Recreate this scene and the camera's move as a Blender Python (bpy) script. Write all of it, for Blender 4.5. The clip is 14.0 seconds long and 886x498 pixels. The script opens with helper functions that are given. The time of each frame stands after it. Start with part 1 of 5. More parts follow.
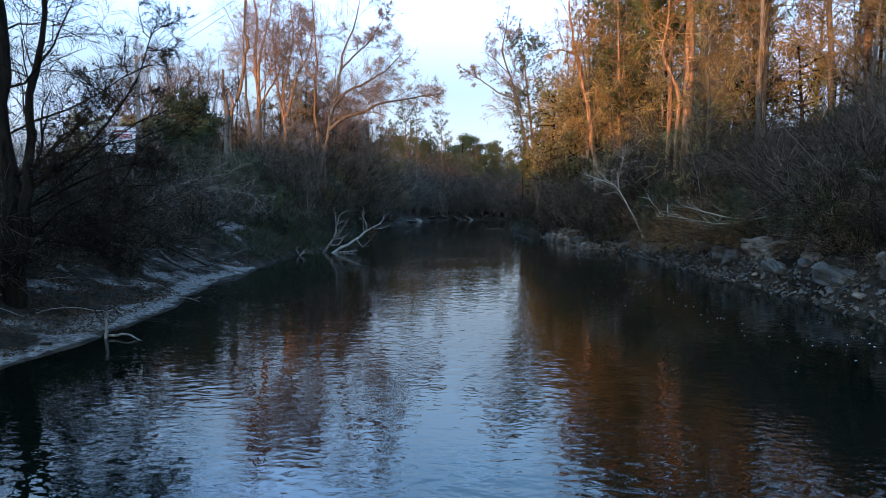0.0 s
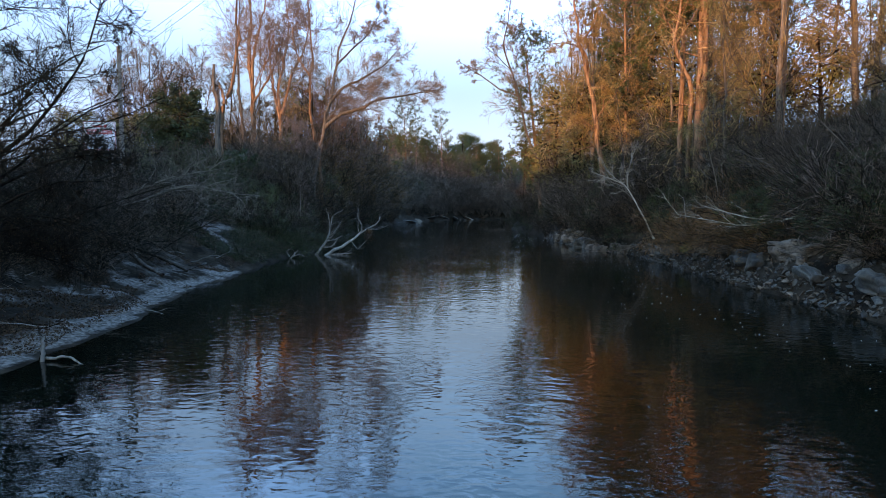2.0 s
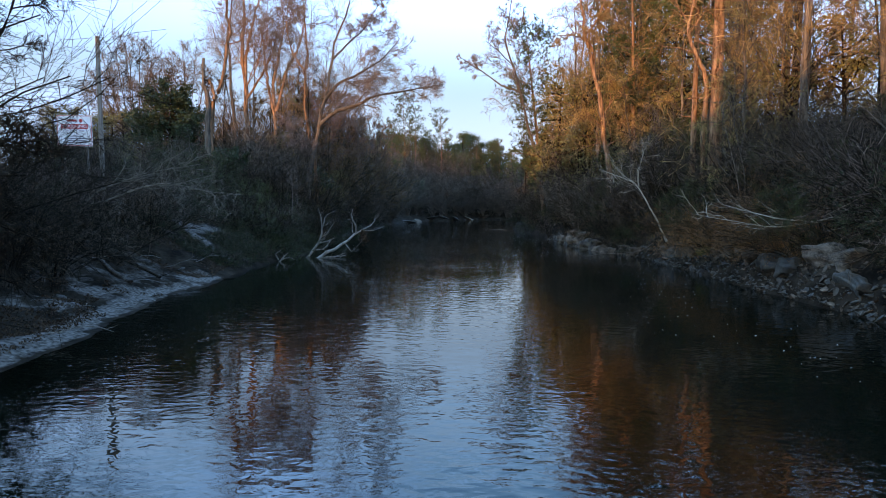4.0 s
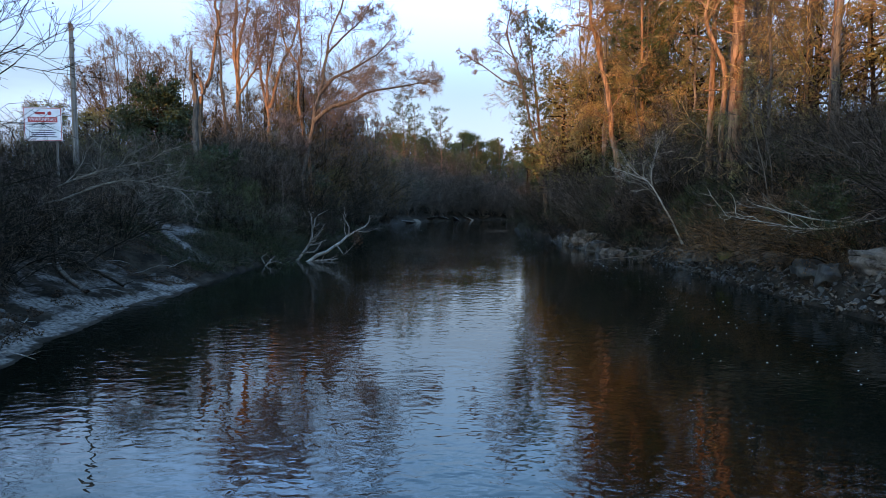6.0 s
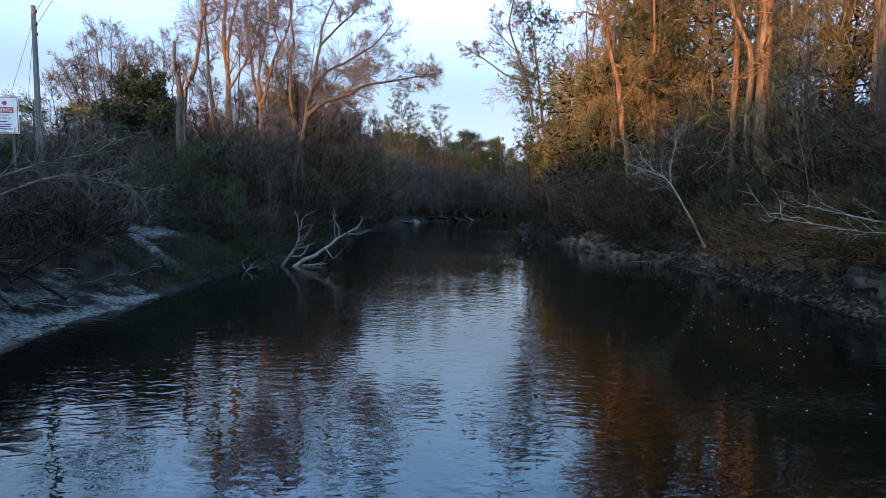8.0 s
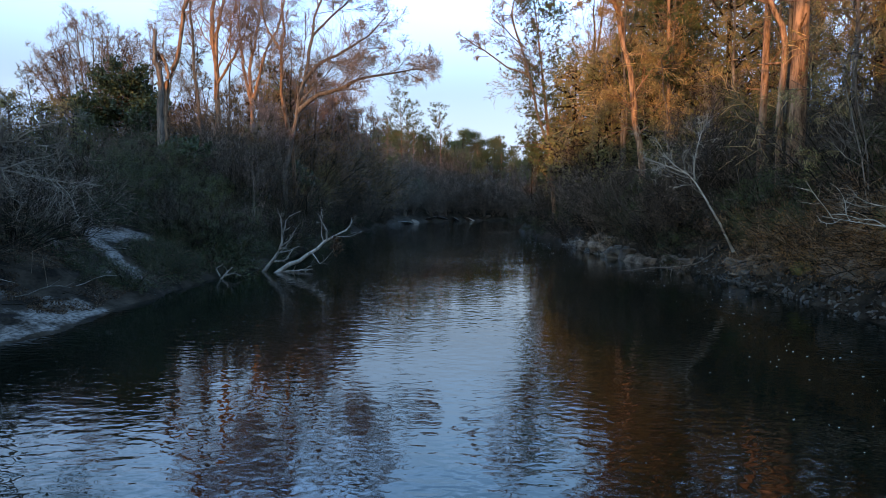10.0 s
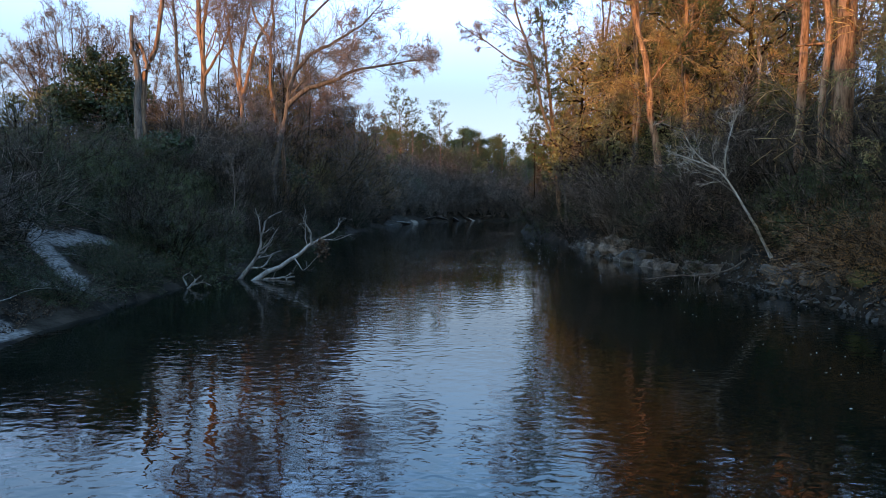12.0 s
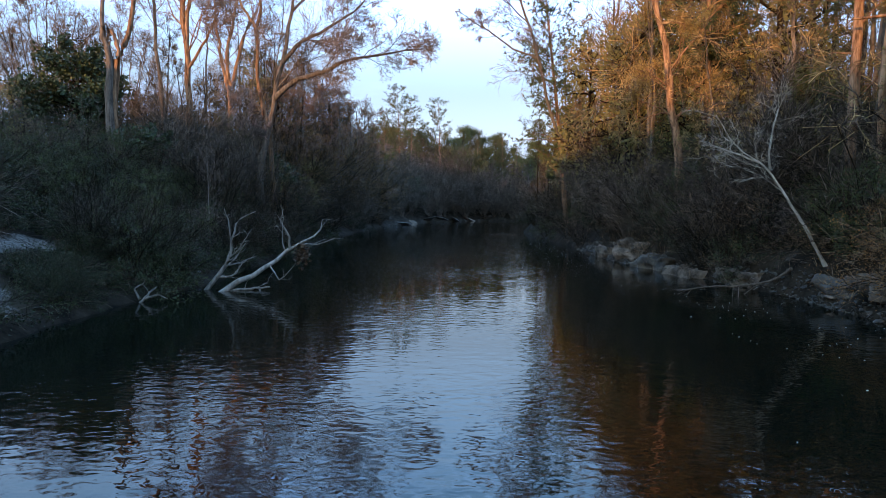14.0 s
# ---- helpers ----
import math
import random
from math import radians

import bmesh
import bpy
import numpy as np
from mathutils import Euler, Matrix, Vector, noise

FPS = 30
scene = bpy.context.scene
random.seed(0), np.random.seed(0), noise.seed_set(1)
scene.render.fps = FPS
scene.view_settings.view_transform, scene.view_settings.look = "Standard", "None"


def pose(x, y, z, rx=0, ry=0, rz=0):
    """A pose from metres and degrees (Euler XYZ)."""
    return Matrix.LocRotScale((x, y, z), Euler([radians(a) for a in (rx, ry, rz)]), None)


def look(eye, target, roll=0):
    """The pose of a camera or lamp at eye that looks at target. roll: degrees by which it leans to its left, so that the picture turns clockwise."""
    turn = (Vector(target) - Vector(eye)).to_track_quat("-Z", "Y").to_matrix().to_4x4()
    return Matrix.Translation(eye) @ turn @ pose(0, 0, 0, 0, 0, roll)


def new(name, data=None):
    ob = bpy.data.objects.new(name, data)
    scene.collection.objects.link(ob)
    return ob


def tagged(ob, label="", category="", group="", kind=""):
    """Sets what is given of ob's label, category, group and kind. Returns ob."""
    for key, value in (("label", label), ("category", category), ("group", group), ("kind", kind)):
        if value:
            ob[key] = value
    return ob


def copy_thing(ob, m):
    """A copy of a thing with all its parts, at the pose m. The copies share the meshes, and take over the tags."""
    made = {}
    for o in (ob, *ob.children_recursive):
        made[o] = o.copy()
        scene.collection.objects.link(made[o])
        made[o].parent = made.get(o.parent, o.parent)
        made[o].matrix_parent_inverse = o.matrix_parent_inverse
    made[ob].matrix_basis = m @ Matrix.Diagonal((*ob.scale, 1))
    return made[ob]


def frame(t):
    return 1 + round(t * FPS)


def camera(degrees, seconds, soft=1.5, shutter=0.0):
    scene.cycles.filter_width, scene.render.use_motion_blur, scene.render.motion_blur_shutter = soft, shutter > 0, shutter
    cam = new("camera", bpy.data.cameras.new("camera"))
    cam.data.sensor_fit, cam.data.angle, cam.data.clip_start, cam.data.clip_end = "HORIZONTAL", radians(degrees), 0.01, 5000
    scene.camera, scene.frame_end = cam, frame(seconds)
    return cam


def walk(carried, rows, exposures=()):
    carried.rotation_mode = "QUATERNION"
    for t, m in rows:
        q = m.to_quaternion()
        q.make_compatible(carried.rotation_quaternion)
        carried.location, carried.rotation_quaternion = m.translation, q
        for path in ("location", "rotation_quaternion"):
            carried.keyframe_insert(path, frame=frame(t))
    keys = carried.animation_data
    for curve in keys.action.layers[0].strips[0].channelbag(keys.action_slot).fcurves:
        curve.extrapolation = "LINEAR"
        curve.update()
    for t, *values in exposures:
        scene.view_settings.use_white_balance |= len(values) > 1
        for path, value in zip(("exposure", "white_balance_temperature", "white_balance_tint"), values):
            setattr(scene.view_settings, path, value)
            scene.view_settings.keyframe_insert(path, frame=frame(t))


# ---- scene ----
# ---- camera ----
cam = camera(75.0, 14.0, soft=0.65)
EYE, SPAN = 3.2, 20.0
YAW, PITCH = 1.57, -3.97
ALONG = [(0.0, 0.0), (0.5, .0271), (1.0, .0542), (1.5, .0816), (2.0, .1094), (2.5, .1378), (3.0, .1666), (5.5, .316),
         (6.0, .35), (6.5, .3863), (7.0, .424), (7.5, .4621), (8.0, .5007), (10.5, .6961), (11.0, .7362), (11.5, .7768),
         (12.0, .8188), (12.5, .8619), (13.0, .9053), (13.5, .949), (14.0, .9934)]
walk(cam, [(t, pose(0, SPAN * s, EYE, 90 + PITCH, 0, YAW)) for t, s in ALONG],
     exposures=[(0.0, 0.52, 8350, 19), (6.5, 0.33, 8330, 19), (12.5, 0.44, 8350, 19), (14.0, 0.48, 8350, 19)])

# ---- world, sun, exposure ----
SUN_WAY = Vector((0.56, 0.83, -0.10)).normalized()      # the way the light travels
SUN_UP = math.asin(-SUN_WAY.z)
world = bpy.data.worlds.new("sky")
scene.world = world
world.use_nodes = True
wn, wl = world.node_tree.nodes, world.node_tree.links
wn.clear()
w_out, w_bg, w_sky = wn.new("ShaderNodeOutputWorld"), wn.new("ShaderNodeBackground"), wn.new("ShaderNodeTexSky")
w_sky.sky_type, w_sky.sun_disc = "NISHITA", False
w_sky.sun_elevation = SUN_UP
w_sky.sun_rotation = math.atan2(-SUN_WAY.x, -SUN_WAY.y)
w_sky.air_density, w_sky.dust_density, w_sky.ozone_density = 1.0, 0.6, 1.6
w_bg.inputs["Strength"].default_value = 0.15
# thin streaks of cirrus
w_tc, w_map, w_noise, w_ramp, w_mix = (wn.new("ShaderNodeTexCoord"), wn.new("ShaderNodeMapping"), wn.new("ShaderNodeTexNoise"),
                                       wn.new("ShaderNodeValToRGB"), wn.new("ShaderNodeMix"))
w_map.inputs["Scale"].default_value = (1.6, 1.6, 9.0)
w_noise.inputs["Scale"].default_value, w_noise.inputs["Detail"].default_value = 1.7, 6.0
w_ramp.color_ramp.elements[0].position, w_ramp.color_ramp.elements[1].position = 0.50, 0.72
w_mix.data_type = "RGBA"
wl.new(w_tc.outputs["Generated"], w_map.inputs["Vector"])
wl.new(w_map.outputs[0], w_noise.inputs["Vector"])
wl.new(w_noise.outputs["Fac"], w_ramp.inputs["Fac"])
w_amt, w_sum, w_sep, w_low = wn.new("ShaderNodeMath"), wn.new("ShaderNodeMath"), wn.new("ShaderNodeSeparateXYZ"), wn.new("ShaderNodeMapRange")
w_amt.operation = "MULTIPLY"
w_amt.inputs[1].default_value = 0.45
w_low.interpolation_type = "SMOOTHSTEP"
w_low.inputs["From Min"].default_value, w_low.inputs["From Max"].default_value = 0.02, 0.50
w_low.inputs["To Min"].default_value, w_low.inputs["To Max"].default_value = 0.80, 0.05
w_sum.use_clamp = True
wl.new(w_tc.outputs["Generated"], w_sep.inputs[0])
wl.new(w_sep.outputs["Z"], w_low.inputs["Value"])
wl.new(w_ramp.outputs["Color"], w_amt.inputs[0])
wl.new(w_amt.outputs[0], w_sum.inputs[0])
wl.new(w_low.outputs[0], w_sum.inputs[1])
wl.new(w_sum.outputs[0], w_mix.inputs[0])
wl.new(w_sky.outputs[0], w_mix.inputs[6])
# the evening glow in the haze on the sun's side
w_dot, w_near, w_haze = wn.new("ShaderNodeVectorMath"), wn.new("ShaderNodeMapRange"), wn.new("ShaderNodeMix")
w_dot.operation, w_haze.data_type = "DOT_PRODUCT", "RGBA"
w_dot.inputs[1].default_value = tuple(-SUN_WAY)
w_near.interpolation_type = "SMOOTHSTEP"
w_near.inputs["From Min"].default_value, w_near.inputs["From Max"].default_value = 0.25, 1.0
w_haze.inputs[6].default_value, w_haze.inputs[7].default_value = (2.8, 4.5, 7.3, 1), (6.8, 5.2, 4.0, 1)
wl.new(w_tc.outputs["Generated"], w_dot.inputs[0])
wl.new(w_dot.outputs["Value"], w_near.inputs["Value"])
wl.new(w_near.outputs[0], w_haze.inputs[0])
wl.new(w_haze.outputs[2], w_mix.inputs[7])
# added gain: sky overhead far brighter than the rim, to brighten the water's reflections
w_high, w_gain = wn.new("ShaderNodeMapRange"), wn.new("ShaderNodeVectorMath")
w_high.interpolation_type, w_gain.operation = "SMOOTHSTEP", "SCALE"
w_high.inputs["From Min"].default_value, w_high.inputs["From Max"].default_value = 0.18, 0.50
w_high.inputs["To Min"].default_value, w_high.inputs["To Max"].default_value = 1.2, 6.6
wl.new(w_sep.outputs["Z"], w_high.inputs["Value"])
wl.new(w_mix.outputs[2], w_gain.inputs[0])
wl.new(w_high.outputs[0], w_gain.inputs["Scale"])
w_blue, w_tint = wn.new("ShaderNodeMix"), wn.new("ShaderNodeVectorMath")
w_blue.data_type, w_tint.operation = "RGBA", "MULTIPLY"
w_blue.inputs[6].default_value, w_blue.inputs[7].default_value = (1, 1, 1, 1), (0.52, 0.98, 1.42, 1)
w_way = wn.new("ShaderNodeMapRange")
w_way.inputs["From Min"].default_value, w_way.inputs["From Max"].default_value = 0.10, 0.50
wl.new(w_sep.outputs["Z"], w_way.inputs["Value"])
wl.new(w_way.outputs[0], w_blue.inputs[0])
wl.new(w_gain.outputs[0], w_tint.inputs[0])
wl.new(w_blue.outputs[2], w_tint.inputs[1])
wl.new(w_tint.outputs[0], w_bg.inputs["Color"])
wl.new(w_bg.outputs[0], w_out.inputs["Surface"])
sun = new("sun", bpy.data.lights.new("sun", "SUN"))
sun.data.energy, sun.data.angle, sun.data.color = 5.0, radians(0.6), (1.0, 0.61, 0.31)
sun.matrix_world = look((0, 0, 60), Vector((0, 0, 60)) + SUN_WAY)


# ---- materials ----
def material(name, low, high, scale=6.0, rough=0.85, bump=0.3, grain=40.0, stretch=(1, 1, 1), vary=0.25, metal=0.0, clear=0.0, single_twigs=False):
    """A surface mottled between two colours at two scales, with fine relief; vary: the spread from object to object."""
    m = bpy.data.materials.new(name)
    m.use_nodes = True
    n, l = m.node_tree.nodes, m.node_tree.links
    b = n["Principled BSDF"]
    tc, mp = n.new("ShaderNodeTexCoord"), n.new("ShaderNodeMapping")
    mp.inputs["Scale"].default_value = stretch
    big, fine = n.new("ShaderNodeTexNoise"), n.new("ShaderNodeTexNoise")
    big.inputs["Scale"].default_value, big.inputs["Detail"].default_value = scale, 5
    fine.inputs["Scale"].default_value, fine.inputs["Detail"].default_value = grain, 3
    l.new(tc.outputs["Object"], mp.inputs["Vector"])
    l.new(mp.outputs[0], big.inputs["Vector"])
    l.new(mp.outputs[0], fine.inputs["Vector"])
    add = n.new("ShaderNodeMath")
    add.operation = "MULTIPLY_ADD"
    add.inputs[1].default_value, add.inputs[2].default_value = 0.4, -0.2
    l.new(fine.outputs["Fac"], add.inputs[0])
    tot = n.new("ShaderNodeMath")
    tot.operation = "ADD"
    l.new(big.outputs["Fac"], tot.inputs[0])
    l.new(add.outputs[0], tot.inputs[1])
    ramp = n.new("ShaderNodeValToRGB")
    ramp.color_ramp.elements[0].position, ramp.color_ramp.elements[1].position = 0.32, 0.68
    ramp.color_ramp.elements[0].color, ramp.color_ramp.elements[1].color = (*low, 1), (*high, 1)
    if single_twigs:          # each twig has its own tone, most of them dark
        geo, power = n.new("ShaderNodeNewGeometry"), n.new("ShaderNodeMath")
        power.operation = "POWER"
        power.inputs[1].default_value = 2.4
        l.new(geo.outputs["Random Per Island"], power.inputs[0])
        l.new(power.outputs[0], ramp.inputs["Fac"])
        ramp.color_ramp.elements[0].position, ramp.color_ramp.elements[1].position = 0.0, 1.0
    else:
        l.new(tot.outputs[0], ramp.inputs["Fac"])
    info, hsv, rng = n.new("ShaderNodeObjectInfo"), n.new("ShaderNodeHueSaturation"), n.new("ShaderNodeMapRange")
    rng.inputs["To Min"].default_value, rng.inputs["To Max"].default_value = 1 - vary, 1 + vary
    l.new(info.outputs["Random"], rng.inputs["Value"])
    l.new(rng.outputs[0], hsv.inputs["Value"])
    l.new(ramp.outputs["Color"], hsv.inputs["Color"])
    l.new(hsv.outputs[0], b.inputs["Base Color"])
    b.inputs["Roughness"].default_value, b.inputs["Metallic"].default_value = rough, metal
    b.inputs["Specular IOR Level"].default_value = 0.06 if rough > .7 else 0.3
    if bump:
        bp = n.new("ShaderNodeBump")
        bp.inputs["Strength"].default_value, bp.inputs["Distance"].default_value = bump, 0.03
        l.new(tot.outputs[0], bp.inputs["Height"])
        l.new(bp.outputs[0], b.inputs["Normal"])
    if clear:
        out, tr, mx = n["Material Output"], n.new("ShaderNodeBsdfTranslucent"), n.new("ShaderNodeMixShader")
        mx.inputs[0].default_value = clear
        l.new(hsv.outputs[0], tr.inputs["Color"])
        l.new(b.outputs[0], mx.inputs[1])
        l.new(tr.outputs[0], mx.inputs[2])
        l.new(mx.outputs[0], out.inputs["Surface"])
    return m


UPRIGHT = (3, 3, 0.5)
BARK_GREY = material("grey_bark", (0.05, 0.039, 0.031), (0.155, 0.122, 0.097), 2.5, .9, .8, 14, UPRIGHT)
# near black: deep shade of the thickets is put into the bark colour
BARK_DARK = material("shade_darkened_bark", (0.005, 0.0037, 0.0027), (0.026, 0.0185, 0.0125), 2.5, .9, .8, 14, UPRIGHT)
BARK_PINE = material("pine_bark", (0.06, 0.033, 0.02), (0.34, 0.19, 0.112), 2.0, .9, .9, 9, UPRIGHT)
BARK_PALE = material("pale_bark", (0.15, 0.125, 0.095), (0.37, 0.32, 0.25), 2.2, .75, .4, 20, UPRIGHT)
BARK_ASH = material("ash_grey_bark", (0.07, 0.058, 0.045), (0.22, 0.185, 0.145), 2.2, .75, .4, 20, UPRIGHT)
# brown and grey twigs: low ends near black, deepening the thickets' shade by colour
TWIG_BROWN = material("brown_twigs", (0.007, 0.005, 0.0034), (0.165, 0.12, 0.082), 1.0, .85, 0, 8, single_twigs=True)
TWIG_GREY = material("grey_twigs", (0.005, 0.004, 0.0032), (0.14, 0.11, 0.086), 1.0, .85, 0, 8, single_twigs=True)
TWIG_PALE = material("pale_twigs", (0.02, 0.016, 0.0125), (0.28, 0.225, 0.175), 1.0, .85, 0, 8, single_twigs=True)
TWIG_WARM = material("warm_brown_twigs", (0.028, 0.017, 0.011), (0.3, 0.19, 0.115), 1.0, .85, 0, 8, single_twigs=True)
TWIG_MAUVE = material("mauve_grey_twigs", (0.02, 0.0148, 0.0122), (0.27, 0.198, 0.158), 1.0, .85, 0, 8, single_twigs=True)
TWIG_RED = material("reddish_twigs", (.13, .08, .068), (.25, .165, .14), 1.0, .85, 0, 8)
TWIG_GOLD = material("golden_twigs", (0.10, 0.062, 0.028), (0.58, 0.38, 0.175), 1.0, .85, 0, 8, single_twigs=True)
TWIG_CROWN = material("pinkish_grey_twigs", (0.11, 0.086, 0.077), (0.42, 0.325, 0.28), 1.0, .85, 0, 8, single_twigs=True)
LEAF_SEED = material("seed_clusters", (0.13, 0.092, 0.078), (0.32, 0.235, 0.195), 3.0, .85, 0, 9, clear=.2)
LEAF_DRY = material("dry_leaves", (.09, .055, .02), (.24, .15, .055), 3.0, .8, 0, 9, clear=.25)
LEAF_GOLD = material("golden_leaves", (0.2, 0.125, 0.035), (0.52, 0.34, 0.11), 3.0, .8, 0, 9, clear=.3)
LEAF_RUST = material("rusty_leaves", (0.13, 0.055, 0.017), (0.34, 0.155, 0.05), 3.0, .8, 0, 9, clear=.25)
LEAF_EVERGREEN = material("evergreen_leaves", (0.014, 0.026, 0.010), (0.048, 0.076, 0.028), 2.0, .5, 0, 9, clear=.15)
LEAF_IVY = material("ivy_leaves", (0.008, 0.0118, 0.004), (0.038, 0.05, 0.014), 1.5, .55, 0, 9, clear=.15)
LEAF_PRIVET = material("privet_leaves", (0.018, 0.025, 0.006), (0.066, 0.08, 0.02), 2.0, .55, 0, 9, clear=.15)
LEAF_OLIVE = material("olive_leaves", (0.085, 0.08, 0.027), (0.25, 0.215, 0.075), 2.0, .7, 0, 9, clear=.25)
NEEDLE = material("pine_needles", (.03, .042, .014), (.1, .12, .036), 1.0, .6, 0, 6, clear=.2)
ROCK_PALE = material("pale_rock", (0.03, 0.023, 0.017), (0.17, 0.13, 0.1), 1.3, .85, .9, 12)
ROCK_DARK = material("dark_wet_rock", (0.016, 0.014, 0.011), (0.075, 0.064, 0.05), 1.6, .6, .9, 12)
ROCK_MOSS = material("mossy_rock", (.035, .034, .012), (.10, .088, .03), 2.5, .95, .8, 30)
DRIFT = material("bleached_driftwood", (0.09, 0.078, 0.064), (0.24, 0.215, 0.185), 3.0, .8, .5, 20, UPRIGHT)
POLE_WOOD = material("weathered_pole_wood", (.10, .085, .07), (.22, .19, .16), 2.0, .9, .6, 30, (6, 6, .3))
STEEL = material("galvanised_steel", (.28, .28, .29), (.42, .42, .43), 8, .45, .1, 40, vary=.05, metal=.9)
WIRE = material("black_wire", (.03, .03, .03), (.06, .06, .06), 4, .6, 0, vary=.02)
SIGN_WHITE = material("white_sign_paint", (.68, .68, .68), (.80, .80, .80), 3, .5, .05, 30, vary=.02)
SIGN_RED = material("red_sign_paint", (.42, .03, .035), (.52, .05, .05), 5, .5, 0, vary=.02)
SIGN_INK = material("dark_sign_ink", (.03, .03, .05), (.06, .06, .09), 5, .5, 0, vary=.02)
FOAM = material("river_foam", (.30, .30, .28), (.50, .50, .47), 8, .9, 0)
LITTER = material("fallen_leaves", (0.026, 0.016, 0.011), (0.1, 0.063, 0.04), 6, .9, 0, 12)


def ground_material():
    """Leaf-strewn earth, and pale sand where the attribute 'sand' says so."""
    # earth tones near black, with shade under the thickets put into the colour
    m = material("bank_earth", (.005, .0037, .0027), (.035, .025, .017), 1.2, .95, 1.0, 9, vary=0)
    n, l = m.node_tree.nodes, m.node_tree.links
    b = n["Principled BSDF"]
    earth = b.inputs["Base Color"].links[0].from_socket
    at, tc = n.new("ShaderNodeAttribute"), n.new("ShaderNodeTexCoord")
    at.attribute_name = "sand"
    patch, grain = n.new("ShaderNodeTexNoise"), n.new("ShaderNodeTexNoise")
    patch.inputs["Scale"].default_value, patch.inputs["Detail"].default_value, patch.inputs["Roughness"].default_value = 1.4, 8, .65
    grain.inputs["Scale"].default_value, grain.inputs["Detail"].default_value = 9, 8
    for node in (patch, grain):
        l.new(tc.outputs["Object"], node.inputs["Vector"])
    edge = n.new("ShaderNodeMath")
    edge.operation = "ADD"
    l.new(at.outputs["Fac"], edge.inputs[0])
    l.new(patch.outputs["Fac"], edge.inputs[1])
    step = n.new("ShaderNodeMapRange")
    step.inputs["From Min"].default_value, step.inputs["From Max"].default_value = 0.93, 1.10
    l.new(edge.outputs[0], step.inputs["Value"])
    ramp = n.new("ShaderNodeValToRGB")
    ramp.color_ramp.elements[0].position, ramp.color_ramp.elements[1].position = 0.3, 0.62
    ramp.color_ramp.elements[0].color, ramp.color_ramp.elements[1].color = (.026, .021, .017, 1), (.165, .142, .124, 1)
    l.new(grain.outputs["Fac"], ramp.inputs["Fac"])
    mix = n.new("ShaderNodeMix")
    mix.data_type = "RGBA"
    l.new(step.outputs[0], mix.inputs[0])
    l.new(earth, mix.inputs[6])
    l.new(ramp.outputs["Color"], mix.inputs[7])
    l.new(mix.outputs[2], b.inputs["Base Color"])
    return m


def water_material():
    """Murky dark river water with wind ripples at three sizes and calmer patches."""
    m = bpy.data.materials.new("river_water")
    m.use_nodes = True
    n, l = m.node_tree.nodes, m.node_tree.links
    b = n["Principled BSDF"]
    b.inputs["Base Color"].default_value = (.0010, .0024, .0015, 1)
    b.inputs["Roughness"].default_value, b.inputs["IOR"].default_value = 0.01, 1.40
    tc = n.new("ShaderNodeTexCoord")
    total = None
    for scale, stretch, gain, detail in ((0.55, (1, 1.7, 1), 0.0052, 0), (2.1, (1, 1.9, 1), 0.0056, 0), (5.0, (1, 1.7, 1), 0.0036, 0)):
        mp, nz, mul = n.new("ShaderNodeMapping"), n.new("ShaderNodeTexNoise"), n.new("ShaderNodeMath")
        mp.inputs["Scale"].default_value, mp.inputs["Rotation"].default_value = stretch, (0, 0, 0.12 * scale)
        nz.inputs["Scale"].default_value, nz.inputs["Detail"].default_value, nz.inputs["Distortion"].default_value = scale, detail, 0.6
        mul.operation, mul.inputs[1].default_value = "MULTIPLY", gain
        l.new(tc.outputs["Object"], mp.inputs["Vector"])
        l.new(mp.outputs[0], nz.inputs["Vector"])
        l.new(nz.outputs["Fac"], mul.inputs[0])
        if total is None:
            total = mul.outputs[0]
        else:
            s = n.new("ShaderNodeMath")
            l.new(total, s.inputs[0])
            l.new(mul.outputs[0], s.inputs[1])
            total = s.outputs[0]
    calm, rng, amp = n.new("ShaderNodeTexNoise"), n.new("ShaderNodeMapRange"), n.new("ShaderNodeMath")
    calm.inputs["Scale"].default_value, calm.inputs["Detail"].default_value = 0.13, 2
    l.new(tc.outputs["Object"], calm.inputs["Vector"])
    rng.inputs["From Min"].default_value, rng.inputs["From Max"].default_value = 0.38, 0.62
    rng.inputs["To Min"].default_value, rng.inputs["To Max"].default_value = 0.5, 1.3
    l.new(calm.outputs["Fac"], rng.inputs["Value"])
    bump = n.new("ShaderNodeBump")
    bump.inputs["Distance"].default_value = 1.0
    l.new(rng.outputs[0], bump.inputs["Strength"])
    l.new(total, bump.inputs["Height"])
    l.new(bump.outputs[0], b.inputs["Normal"])
    return m


GROUND, WATER = ground_material(), water_material()


# ---- mesh helpers ----
def mesh_from(name, verts, faces, smooth=True):
    """A mesh from arrays: faces (n, 3) or (n, 4), or a list of such arrays."""
    blocks = [f for f in (faces if isinstance(faces, list) else [faces]) if len(f)]
    me = bpy.data.meshes.new(name)
    me.vertices.add(len(verts))
    me.vertices.foreach_set("co", np.asarray(verts, np.float32).ravel())
    flat = np.concatenate([f.ravel() for f in blocks]).astype(np.int32)
    sizes = np.concatenate([np.full(len(f), f.shape[1]) for f in blocks])
    me.loops.add(len(flat))
    me.loops.foreach_set("vertex_index", flat)
    me.polygons.add(len(sizes))
    me.polygons.foreach_set("loop_start", (np.cumsum(sizes) - sizes).astype(np.int32))
    me.polygons.foreach_set("use_smooth", np.full(len(sizes), smooth))
    me.update(calc_edges=True)
    return me


def thing(name, label, category, group="", at=(0, 0, 0), turn=0.0):
    ob = tagged(new(name), label, category, group)
    ob.matrix_basis = pose(*at, 0, 0, turn)
    return ob


